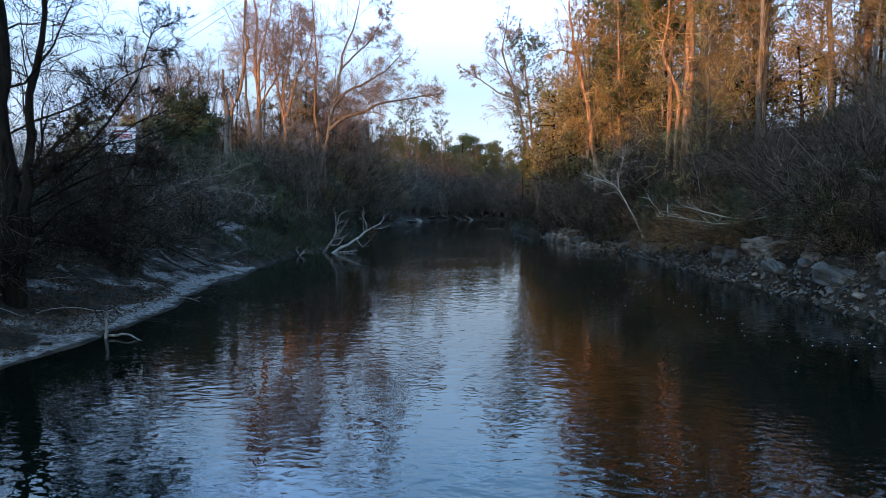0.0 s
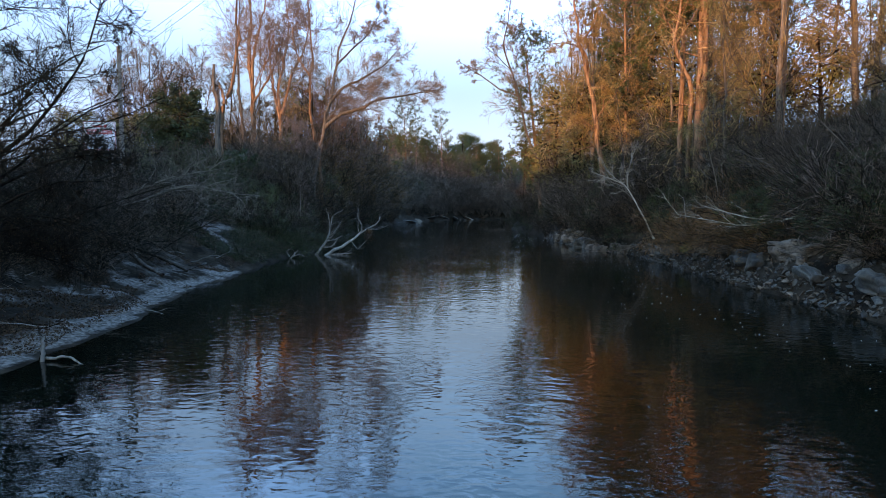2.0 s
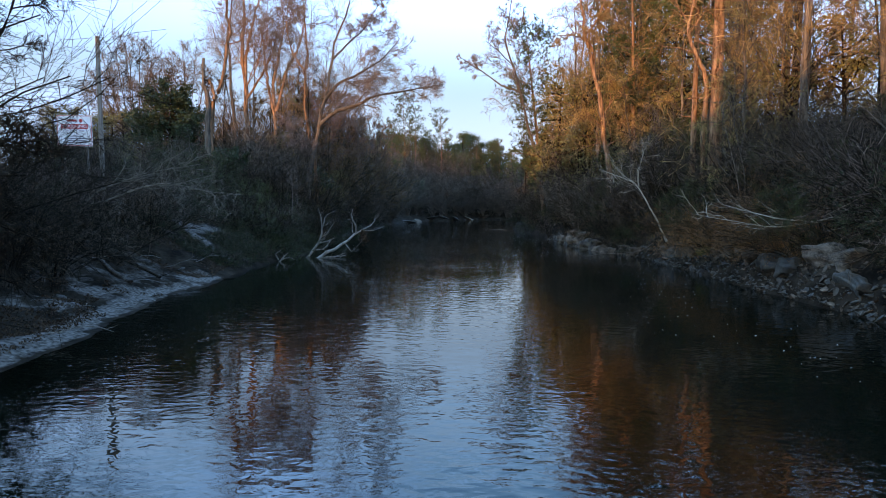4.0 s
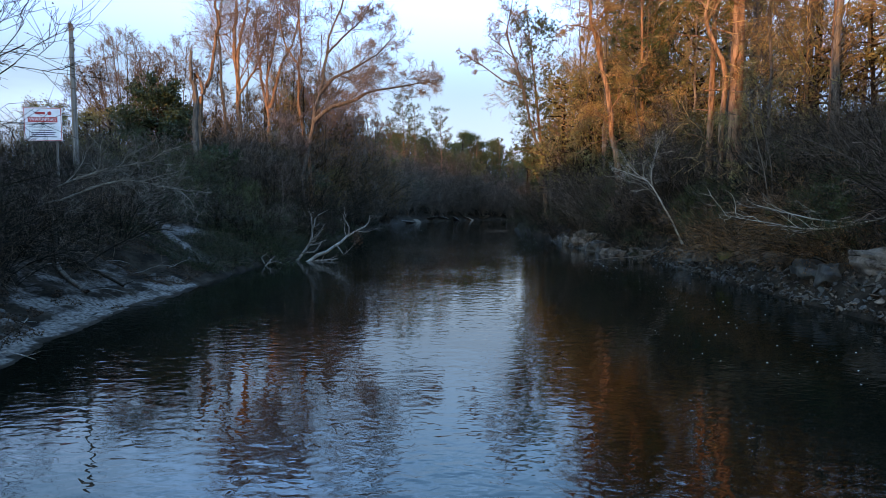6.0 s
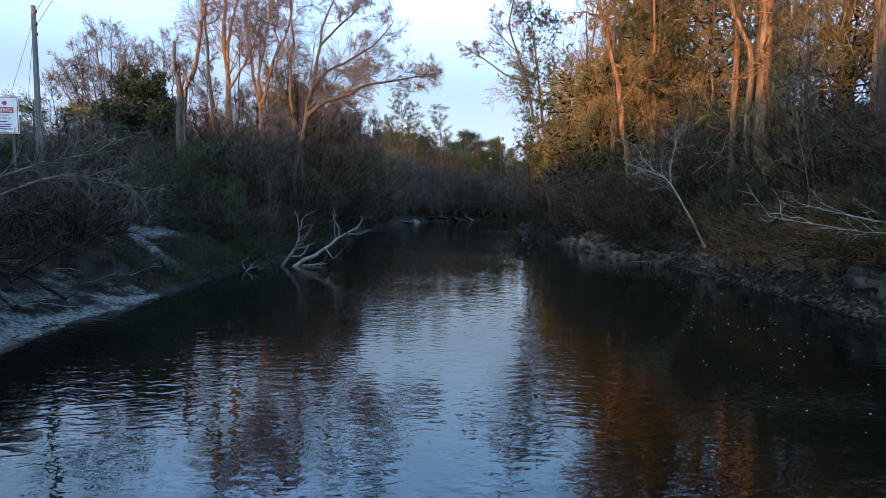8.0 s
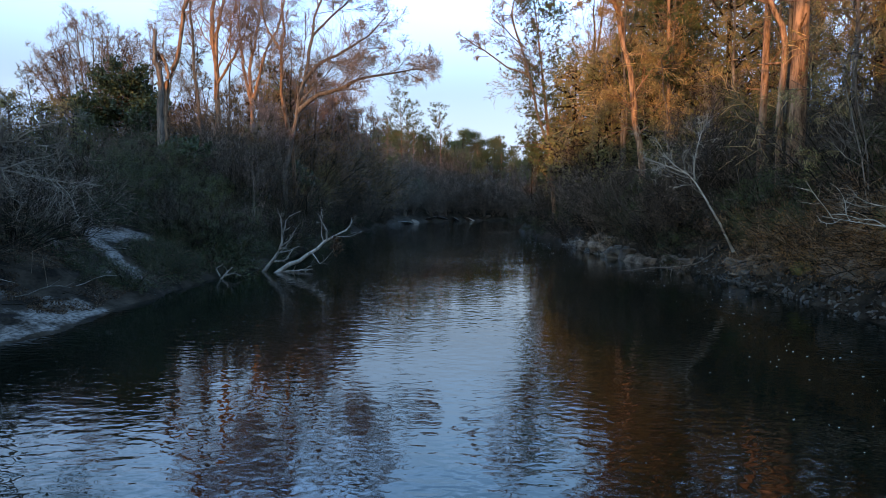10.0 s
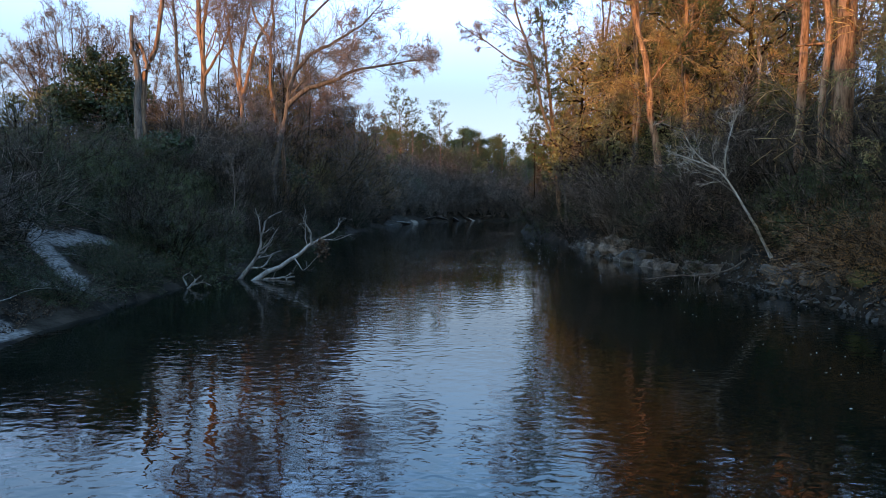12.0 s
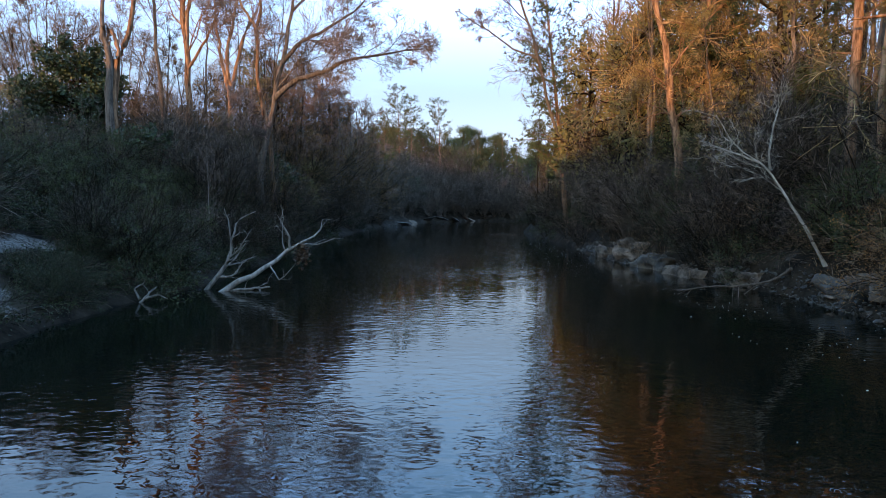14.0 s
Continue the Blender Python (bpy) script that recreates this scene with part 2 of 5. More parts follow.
def part(name, data, mat, parent, label="", kind=""):
    """Links a mesh (or a bmesh) as one object under a thing or a part."""
    if isinstance(data, bmesh.types.BMesh):
        me = bpy.data.meshes.new(name)
        data.to_mesh(me)
        data.free()
        data = me
    if not data.materials:
        data.materials.append(mat)
    ob = new(name, data)
    ob.parent = parent
    return tagged(ob, label, kind=kind)


def single(name, data, mat, label, category, group="", kind="", at=None):
    ob = tagged(part(name, data, mat, None), label, category, group, kind)
    if at is not None:
        ob.matrix_basis = at
    return ob


def unit(v):
    return v / np.maximum(np.linalg.norm(v, axis=-1, keepdims=True), 1e-9)


def tubes(pts, rad, k=3):
    """Tapered tubes of k sides along N lines of n points: pts (N, n, 3), rad (N, n)."""
    N, n, _ = pts.shape
    tan = unit(np.gradient(pts, axis=1))
    ref = np.where(np.abs(tan[..., 2:3]) > 0.9, np.array([1.0, 0, 0]), np.array([0, 0, 1.0]))
    u = unit(np.cross(tan, ref))
    v = np.cross(tan, u)
    a = np.arange(k) * 2 * np.pi / k
    ring = u[:, :, None] * np.cos(a)[None, None, :, None] + v[:, :, None] * np.sin(a)[None, None, :, None]
    verts = (pts[:, :, None] + ring * rad[:, :, None, None]).reshape(-1, 3)
    i, j = np.meshgrid(np.arange(n - 1), np.arange(k), indexing="ij")
    base = np.stack([i * k + j, i * k + (j + 1) % k, (i + 1) * k + (j + 1) % k, (i + 1) * k + j], -1).reshape(-1, 4)
    faces = (base[None] + (np.arange(N) * n * k)[:, None, None]).reshape(-1, 4)
    return verts, faces


def merged(pairs):
    vs, fs, o = [], [], 0
    for v, f in pairs:
        vs.append(v)
        fs.append(f + o)
        o += len(v)
    return np.concatenate(vs), fs


def grow(rng, base, way, length, radius, n=4, wander=0.25, up=0.1, tip=0.35):
    """Lines that start at base along way and wander; up bends them to the sky (or down if negative)."""
    N = len(base)
    pts, d = np.zeros((N, n, 3)), unit(way)
    pts[:, 0] = base
    for i in range(1, n):
        d = unit(d + rng.normal(0, wander, (N, 3)) + np.array([0, 0, up]))
        pts[:, i] = pts[:, i - 1] + d * (length / (n - 1))[:, None]
    return pts, radius[:, None] * np.linspace(1, tip, n)[None]


def sprout(rng, pts, rad, count, lo=0.25, hi=1.0, angle=(30, 65), length=0.5, shrink=0.55, least=0.003, fade=0.5):
    """Where `count` side shoots leave each line: base, way, length and radius."""
    N, n, _ = pts.shape
    t = rng.uniform(lo, hi, (N, count)) * (n - 1)
    i = np.minimum(t.astype(int), n - 2)
    f = (t - i)[..., None]
    rows = np.arange(N)[:, None]
    base = pts[rows, i] * (1 - f) + pts[rows, i + 1] * f
    tan = unit(pts[rows, i + 1] - pts[rows, i])
    side = unit(np.cross(tan, rng.normal(0, 1, (N, count, 3))))
    a = np.radians(rng.uniform(*angle, (N, count)))[..., None]
    way = tan * np.cos(a) + side * np.sin(a)
    r0 = rad[rows, i] * (1 - f[..., 0]) + rad[rows, i + 1] * f[..., 0]
    whole = np.linalg.norm(np.diff(pts, axis=1), axis=2).sum(1)[:, None]
    ln = whole * length * (1 - fade * t / (n - 1)) * rng.uniform(.6, 1.25, (N, count))
    return base.reshape(-1, 3), way.reshape(-1, 3), ln.ravel(), np.maximum(r0 * shrink * rng.uniform(.7, 1, r0.shape), least).ravel()


def curve(points, n):
    """n points along a smooth line through the given ones."""
    p = np.array(points, float)
    q = np.vstack([2 * p[0] - p[1], p, 2 * p[-1] - p[-2]])
    out = []
    for t in np.linspace(0, len(p) - 1 - 1e-6, n):
        i = int(t)
        f = t - i
        a, b, c, d = q[i:i + 4]
        out.append(.5 * (2 * b + (c - a) * f + (2 * a - 5 * b + 4 * c - d) * f * f + (3 * b - a - 3 * c + d) * f ** 3))
    return np.array(out)


def leaves(rng, base, size, spread, droop=0.0):
    """One small folded leaf (two triangles) near each base point."""
    N = len(base)
    c = base + rng.normal(0, 1, (N, 3)) * spread
    a = unit(rng.normal(0, 1, (N, 3)) + np.array([0, 0, -droop]))
    b = unit(np.cross(a, rng.normal(0, 1, (N, 3))))
    nrm = np.cross(a, b)
    s = (size * rng.uniform(.6, 1.3, N))[:, None]
    v = np.stack([c, c + (a * .5 + b * .38 + nrm * .12) * s, c + a * s, c + (a * .5 - b * .38 + nrm * .12) * s], 1).reshape(-1, 3)
    o = (np.arange(N) * 4)[:, None]
    return v, np.concatenate([o + np.array([0, 1, 2]), o + np.array([0, 2, 3])])


def tufts(rng, base, way, blades, size, width):
    """Bundles of pine needles: thin three-cornered blades that fan out from the end of a twig."""
    N = len(base)
    w = np.repeat(way, blades, 0)
    d = unit(w * .7 + rng.normal(0, .75, (N * blades, 3)))
    c = np.repeat(base, blades, 0) - d * .04
    s = unit(np.cross(d, rng.normal(0, 1, d.shape))) * width
    e = c + d * (size * rng.uniform(.7, 1.2, N * blades))[:, None]
    v = np.stack([c - s, c + s, e], 1).reshape(-1, 3)
    return v, np.arange(len(v)).reshape(-1, 3)


# ---- kinds of plants ----
def bare_tree(name, seed, trunks, label, bark, twig, at=(0, 0, 0), group="", limbs=9, boughs=6, twigs=6, shoots=4, spread=(35, 65), bare=0.35,
              limb_len=0.42, up=0.10, leaf=None, leaf_count=0, leaf_size=0.12, droop=0.0, fine=0.013, single_limbs=True, limb_r=.5, lumps=.05):
    """A leafless tree. trunks: lines of (x, y, z) from its foot, each with radius at foot and top."""
    rng = np.random.default_rng(seed)
    tree = thing(name, label, "tree", group, at)
    rest, fine_ones, ends = [], [], []
    for line, r0, r1, *reach in trunks:
        p = curve(line, 17)[None]
        p[:, 1:-1] += rng.normal(0, r0 * .22, (1, 15, 3))
        r = (np.linspace(1, 0, 17) ** 0.9 * (r0 - r1) + r1) * (1 + rng.normal(0, lumps, 17))
        r[0] *= 1.35
        v, f = tubes(p, r[None], 10)
        part("trunk", mesh_from("trunk", v, f), bark, tree)
        p1, r1_ = grow(rng, *sprout(rng, p, r[None], limbs, bare, 1.0, spread, limb_len * (reach or [1])[0], limb_r, fine * 3), 6, .2, up, .4)
        p2, r2 = grow(rng, *sprout(rng, p1, r1_, boughs, .2, 1.0, (25, 60), .6, .6, fine * 1.8), 4, .25, up, .45)
        p3, r3 = grow(rng, *sprout(rng, p2, r2, twigs, .15, 1.0, (25, 60), .75, .6, fine * 1.2), 3, .25, up * .8 - droop, .6)
        p4, r4 = grow(rng, *sprout(rng, p3, r3, shoots, .1, 1.0, (20, 50), .85, .7, fine), 2, .2, up * .5 - droop, .8)
        if single_limbs:
            for k in range(limbs):
                part("limb", mesh_from("limb", *tubes(p1[k:k + 1], r1_[k:k + 1], 6)), bark, tree)
        else:
            rest.append(tubes(p1, r1_, 5))
        rest.append(tubes(p2, r2, 3))
        fine_ones += [tubes(p3, r3, 3), tubes(p4, r4, 3)]
        ends += [p4[:, -1], p3[:, -1]]
    part("branchwork", mesh_from("branchwork", *merged(rest)), bark, tree, kind="stuff")
    part("crown", mesh_from("crown", *merged(fine_ones)), twig, tree, kind="stuff")
    if leaf:
        e = np.concatenate(ends)
        e = e[rng.integers(0, len(e), leaf_count)]
        part("withered_foliage", mesh_from("foliage", *leaves(rng, e, leaf_size, .08), False), leaf, tree, kind="stuff")
    return tree


def pine(name, seed, height, radius, label, at=(0, 0, 0), crown=0.5, reach=0.2, whorls=24, per=4, lean=(0, 0), group=""):
    """A pine: tall bare trunk with broken stubs, and plates of needle tufts above."""
    rng = np.random.default_rng(seed)
    tree = thing(name, label, "pine tree", group, at)
    p = curve([(0, 0, -.4), (lean[0] * .4 + rng.normal(0, .15), lean[1] * .4, height * .45), (lean[0], lean[1], height)], 12)[None]
    r = (np.linspace(1, 0, 12) ** .75 * radius + .03)[None]
    part("trunk", mesh_from("trunk", *tubes(p, r, 10)), BARK_PINE, tree)
    stub = sprout(rng, p, r, 7, .2, crown, (60, 95), .05, .25, .02, 0)
    ps, rs = grow(rng, *stub, 3, .15, 0, .5)
    n = whorls * per
    t = rng.uniform(crown, .99, n) ** 1.0
    base = np.stack([np.interp(t, np.linspace(0, 1, 12), p[0, :, c]) for c in range(3)], 1)
    a = rng.uniform(0, 2 * np.pi, n)
    rel = (t - crown) / (1 - crown)
    ln = height * reach * (0.35 + 0.75 * np.sin(np.pi * (0.15 + 0.8 * (1 - rel)))) * rng.uniform(.45, 1.1, n)
    way = np.stack([np.cos(a), np.sin(a), rng.uniform(-.1, .35, n) + rel * .7], 1)
    p1, r1 = grow(rng, base, way, ln, np.maximum(radius * .22 * (1 - rel * .7), .02), 5, .15, .06, .35)
    b = sprout(rng, p1, r1, 7, .35, 1.0, (25, 60), .38, .6, .012)
    p2, r2 = grow(rng, *b, 2, .2, .12, .6)
    part("branchwork", mesh_from("branchwork", *merged([tubes(p1, r1, 4), tubes(p2, r2, 3), tubes(ps, rs, 4)])), BARK_PINE, tree, kind="stuff")
    tip, mid = p2[:, -1], (p2[:, 0] + p2[:, 1]) * .5
    d = unit(p2[:, -1] - p2[:, 0])
    part("needle_foliage", mesh_from("needles", *tufts(rng, np.concatenate([tip, mid]), np.concatenate([d, d]), 9, .46, .045), False), NEEDLE, tree, kind="stuff")
    return tree


def shrub(name, seed, label, stem, twig, height=3.0, stems=13, sides=7, twigs=6, arch=-0.08, group="", at=(0, 0, 0), leaf=None, leaf_count=0,
          leaf_size=.07, wide=0.7, category="shrub", fine=.0065):
    """A many-stemmed leafless shrub with arching stems."""
    rng = np.random.default_rng(seed)
    ob = thing(name, label, category, group, at)
    a, lean = rng.uniform(0, 2 * np.pi, stems), rng.uniform(.15, 1.0, stems) * wide
    way = np.stack([np.cos(a) * lean, np.sin(a) * lean, np.ones(stems)], 1)
    base = np.stack([np.cos(a) * lean * .5, np.sin(a) * lean * .5, np.full(stems, -.25)], 1)
    p1, r1 = grow(rng, base, way, height * rng.uniform(.7, 1.35, stems), rng.uniform(.012, .03, stems) * height / 3, 6, .13, arch, .35)
    b = sprout(rng, p1, r1, sides, .2, 1.0, (20, 60), .5, .6, fine * 1.5)
    p2, r2 = grow(rng, *b, 4, .2, .05, .5)
    b = sprout(rng, p2, r2, twigs, .1, 1.0, (20, 55), .55, .65, fine)
    p3, r3 = grow(rng, *b, 2, .2, .03, .8)
    part("branchwork", mesh_from("stems", *merged([tubes(p1, r1, 4), tubes(p2, r2, 3)])), stem, ob, kind="stuff")
    part("twig_tangle", mesh_from("twigs", *tubes(p3, r3, 3)), twig, ob, kind="stuff")
    if leaf:
        e = np.concatenate([p3[:, -1], p2[:, 1], p2[:, 2]])
        e = e[rng.integers(0, len(e), leaf_count)]
        part("foliage", mesh_from("foliage", *leaves(rng, e, leaf_size, .1, .3), False), leaf, ob, kind="stuff")
    return ob


def evergreen(name, seed, height, width, label, at=(0, 0, 0), count=6500, leaf=.22, foliage=None, group="", low=.12, n=46):
    """A broad-leaved evergreen: short trunk, limbs, and leaves set in clumps with gaps between them."""
    rng = np.random.default_rng(seed)
    ob = thing(name, label, "evergreen tree", group, at)
    p = curve([(0, 0, -.4), (rng.normal(0, .2), rng.normal(0, .2), height * .5), (rng.normal(0, .3), 0, height * .95)], 9)[None]
    r = np.linspace(height * .022, .03, 9)[None]
    part("trunk", mesh_from("trunk", *tubes(p, r, 8)), BARK_DARK, ob)
    t = rng.uniform(low, .97, n)
    base = np.stack([np.interp(t, np.linspace(0, 1, 9), p[0, :, c]) for c in range(3)], 1)
    a = rng.uniform(0, 2 * np.pi, n)
    way = np.stack([np.cos(a), np.sin(a), rng.uniform(0, .6, n)], 1)
    ln = width * .5 * np.sin(np.pi * np.clip(.12 + .80 * t, 0, 1)) ** .7 * rng.uniform(.65, 1.2, n)
    p1, r1 = grow(rng, base, way, ln, np.full(n, height * .006), 5, .2, .05, .4)
    b = sprout(rng, p1, r1, 8, .3, 1, (25, 65), .4, .6, .008)
    p2, r2 = grow(rng, *b, 3, .25, .05, .6)
    part("branchwork", mesh_from("branchwork", *merged([tubes(p1, r1, 4), tubes(p2, r2, 3)])), BARK_DARK, ob, kind="stuff")
    e = np.concatenate([p2[:, -1], p2[:, 1], p1[:, -1]])
    e = e[rng.integers(0, len(e), count)]
    part("foliage", mesh_from("foliage", *leaves(rng, e, leaf, height * .03, .4), False), foliage or LEAF_EVERGREEN, ob, kind="stuff")
    return ob


# ---- the lie of the land ----
LEFT_SHORE = [(-9.0, -260), (-9.0, 0), (-9.0, 11), (-8.7, 14), (-9.2, 18), (-10.1, 23), (-10.7, 30), (-11.2, 36), (-11.4, 40), (-10.6, 43),
              (-11.4, 52), (-12.6, 66), (-13.8, 80), (-14.2, 100), (-14.0, 120), (-12.5, 132), (-8.0, 158), (2, 172), (14, 180), (60, 196), (260, 215)]
RIGHT_SHORE = [(12.5, -260), (12.2, 0), (11.9, 16), (12.0, 20), (11.9, 28), (12.0, 36), (12.1, 41), (10.9, 48), (9.6, 55), (9.3, 60), (9.7, 72),
               (8.6, 88), (8.7, 98), (11, 112), (18, 128), (60, 150), (260, 170)]


def hashed(i, j, seed):
    h = (i * 374761393 + j * 668265263 + seed * 974634777) & 0xFFFFFFFF
    h = ((h ^ (h >> 13)) * 1274126177) & 0xFFFFFFFF
    return ((h ^ (h >> 16)) & 0xFFFF) / 65535.0


def rough(x, y, size, seed=0, octaves=4):
    """Smooth noise, about -1 to 1, with features of that size in metres."""
    x, y = np.asarray(x, float) / size, np.asarray(y, float) / size
    tot, amp = 0.0, 1.0
    for o in range(octaves):
        i, j = np.floor(x).astype(np.int64), np.floor(y).astype(np.int64)
        f, g = x - i, y - j
        f, g = f * f * (3 - 2 * f), g * g * (3 - 2 * g)
        s = seed + o * 17
        tot = tot + amp * ((hashed(i, j, s) * (1 - f) + hashed(i + 1, j, s) * f) * (1 - g) + (hashed(i, j + 1, s) * (1 - f) + hashed(i + 1, j + 1, s) * f) * g - .5)
        x, y, amp = x * 2.03 + 3.1, y * 2.03 + 1.7, amp * .5
    return tot


def to_line(x, y, line):
    """Distance from a polyline."""
    best = np.full(np.shape(x), 1e9)
    for (ax, ay), (bx, by) in zip(line, line[1:]):
        dx, dy = bx - ax, by - ay
        t = np.clip(((x - ax) * dx + (y - ay) * dy) / (dx * dx + dy * dy), 0, 1)
        best = np.minimum(best, np.hypot(x - ax - t * dx, y - ay - t * dy))
    return best


def on_land(x, y):
    """Signed distance to the river's two shores: positive on land; and which side."""
    def inside(poly):
        odd = np.zeros(np.shape(x), bool)
        for (ax, ay), (bx, by) in zip(poly, poly[1:] + poly[:1]):
            if ay != by:
                odd ^= ((ay > y) != (by > y)) & (x < (bx - ax) * (y - ay) / (by - ay) + ax)
        return odd
    dl, dr = to_line(x, y, LEFT_SHORE), to_line(x, y, RIGHT_SHORE)
    water = inside(LEFT_SHORE + RIGHT_SHORE[::-1])
    return np.where(water, -1, 1) * np.minimum(dl, dr), dl < dr


TRAIL = [(-17.0, 38.7), (-16.3, 38.1), (-14.7, 36.6), (-13.6, 36.0), (-12.5, 35.0)]
SPUR = [(-15.8, 38.2), (-15.4, 40.8)]
STREAK = [(-16.2, 34.6), (-14.8, 34.3), (-12.6, 33.8)]
SCRAPE = [(-15.7, 50.2), (-14.4, 50.8), (-13.2, 49.0)]


def terrain(x, y):
    """Height of the ground, and how sandy it is."""
    x, y = np.asarray(x, float), np.asarray(y, float)
    wob = rough(x, y, 3.2, 5, 4)
    d, left = on_land(x, y)
    d = d + wob * .55 + rough(x, y, 1.6, 77, 2) * np.where(left & (y < 34), .5, .15)
    beach = np.clip((32.4 - y) / 2, 0, 1)
    zl_b = np.interp(d, [-8, -1, 0, 1, 2.6, 3.6, 6, 9, 13, 19, 32, 60], [-2, -.5, 0, .20, .55, .95, 2.3, 3.7, 4.8, 5.7, 6.2, 6.6])
    zl_s = np.interp(d, [-8, -1, 0, .5, 1.5, 3, 5, 8, 12, 18, 30, 60], [-2, -.7, 0, .28, .75, 1.3, 2.2, 3.5, 4.8, 5.7, 6.3, 6.8])
    zr = np.interp(d, [-8, -.5, 0, .35, 1.0, 1.6, 3, 6, 10, 16, 30, 60], [-2, -.6, 0, .35, 1.15, 1.7, 2.3, 3.4, 4.6, 5.6, 6.2, 6.6])
    z = np.where(left, zl_b * beach + zl_s * (1 - beach), zr)
    z = z + rough(x, y, 1.1, 9, 3) * np.clip(d * .25, .02, .28) + rough(x, y, 9, 3, 3) * np.clip(d * .06, 0, .9)
    z = z + np.where(left, rough(x, y, .55, 21, 3) * .16 * np.clip(1.2 - np.abs(d - 2.2) * .5, 0, 1), 0)
    z = z + np.clip((y - 188) * .03, 0, 4) + np.where(left & (y > 120), np.clip((d - 6) * .25, 0, 5), 0)
    sand = np.where(left & (y < 60), beach * (np.where(d < 1.0, np.clip(.62 - np.maximum(.30 - d, 0) * 1.6, 0, 1), np.clip(.44 - (d - 1.3) * .03, 0, 1)) + rough(x, y, 1.4, 51, 3) * np.where(d < 1.0, .16, .34)), 0)
    sand = np.maximum(sand, np.clip(.78 - to_line(x, y, TRAIL) * .72, 0, 1))
    sand = np.maximum(sand, np.clip(.82 - to_line(x, y, SPUR) * .60, 0, 1))
    sand = np.maximum(sand, np.clip(.56 - to_line(x, y, STREAK) * .45, 0, 1))
    sand = np.maximum(sand, np.clip(.70 - to_line(x, y, SCRAPE) * .55, 0, 1))
    far = left & (y > 100) & (d < 1.6)
    sand = np.where(far, np.maximum(sand, .41 * np.clip(1.4 - np.abs(d - .4), 0, 1)), sand)
    sand = np.where(~left & (d < 1.5) & (d > -1), np.maximum(sand, .34), sand)
    return z, sand


def ground_z(x, y):
    return float(terrain(np.array([x]), np.array([y]))[0][0])


def build_ground():
    xs = np.unique(np.round(np.concatenate([np.linspace(-1500, -160, 8), np.arange(-160, -40, 6), np.arange(-40, -24, 1.2), np.arange(-24, -7, .26),
                                            np.arange(-7, 8, 1.5), np.arange(8, 17, .26), np.arange(17, 34, 1.2), np.arange(34, 160, 6),
                                            np.linspace(160, 1500, 8)]), 3))
    ys = np.unique(np.round(np.concatenate([np.linspace(-1500, -120, 8), np.arange(-120, 0, 5), np.arange(0, 62, .28), np.arange(62, 100, .8),
                                            np.arange(100, 190, 1.2), np.arange(190, 260, 6), np.linspace(260, 1500, 9)]), 3))
    X, Y = np.meshgrid(xs, ys)
    z, sand = terrain(X, Y)
    nx, ny = len(xs), len(ys)
    i, j = np.meshgrid(np.arange(nx - 1), np.arange(ny - 1))
    o = (j * nx + i).ravel()
    me = mesh_from("ground", np.stack([X, Y, z], -1).reshape(-1, 3), np.stack([o, o + 1, o + nx + 1, o + nx], 1))
    at = me.attributes.new("sand", "FLOAT", "POINT")
    at.data.foreach_set("value", sand.ravel().astype(np.float32))
    return single("ground", me, GROUND, "leaf-strewn earth banks with pale sand along the river", "ground", kind="structure")


build_ground()
wv = np.array([(-400, -300, 0), (400, -300, 0), (400, 400, 0), (-400, 400, 0)], float)
single("water", mesh_from("water", wv, np.array([[0, 1, 2, 3]])), WATER, "dark rippled river water reflecting the sky", "river", kind="structure")


def stand(x, y, sink=.1):
    return (x, y, ground_z(x, y) - sink)


def placed(x, y, turn=0.0, scale=1.0, sink=.1, tilt=0.0):
    return pose(*stand(x, y, sink), tilt, 0, turn) @ Matrix.Diagonal((scale, scale, scale, 1))



# ---- trees of the left bank ----
def local(at, pts):
    return [(x - at[0], y - at[1], z - at[2]) for x, y, z in pts]


A = stand(-12.0, 15.0)
# shaded tree: near-black bark on trunk and twigs paints its darkness
bare_tree("riverside_tree", 11, [(local(A, [(-12.0, 15.0, A[2] - .4), (-11.9, 15.1, 3.0), (-12.1, 15.3, 6.5), (-12.4, 15.5, 11)]), .27, .09),
                                 (local(A, [(-11.9, 15.0, A[2] - .3), (-11.4, 15.0, 3.4), (-11.5, 15.4, 6.0), (-10.9, 15.6, 10)]), .17, .05),
                                 (local(A, [(-11.9, 15.1, 3.4), (-10.8, 15.2, 4.2), (-9.6, 15.3, 5.2), (-8.6, 15.4, 6.6), (-8.1, 15.4, 8.0)]), .06, .010, .62),
                                 (local(A, [(-11.9, 15.1, 3.0), (-10.6, 15.2, 3.7), (-9.2, 15.3, 4.3), (-7.9, 15.4, 4.5)]), .05, .008, .62),
                                 (local(A, [(-11.9, 15.1, 2.6), (-10.7, 15.3, 3.0), (-9.6, 15.6, 3.0), (-8.4, 15.8, 2.6)]), .045, .008, .62),
                                 (local(A, [(-11.9, 15.1, 2.2), (-11.1, 15.6, 2.3), (-10.3, 16.2, 2.0), (-9.6, 16.6, 1.6)]), .04, .008, .62)],
          "shade-dark bare riverside tree with low spreading branches", BARK_DARK, BARK_DARK, A, limbs=23, boughs=7, twigs=6, shoots=3, spread=(40, 85), bare=.15, limb_r=.24,
          limb_len=.50, up=.02, leaf=LITTER, leaf_count=1500, leaf_size=.055, fine=.005)
A = stand(-15.2, 26.4)
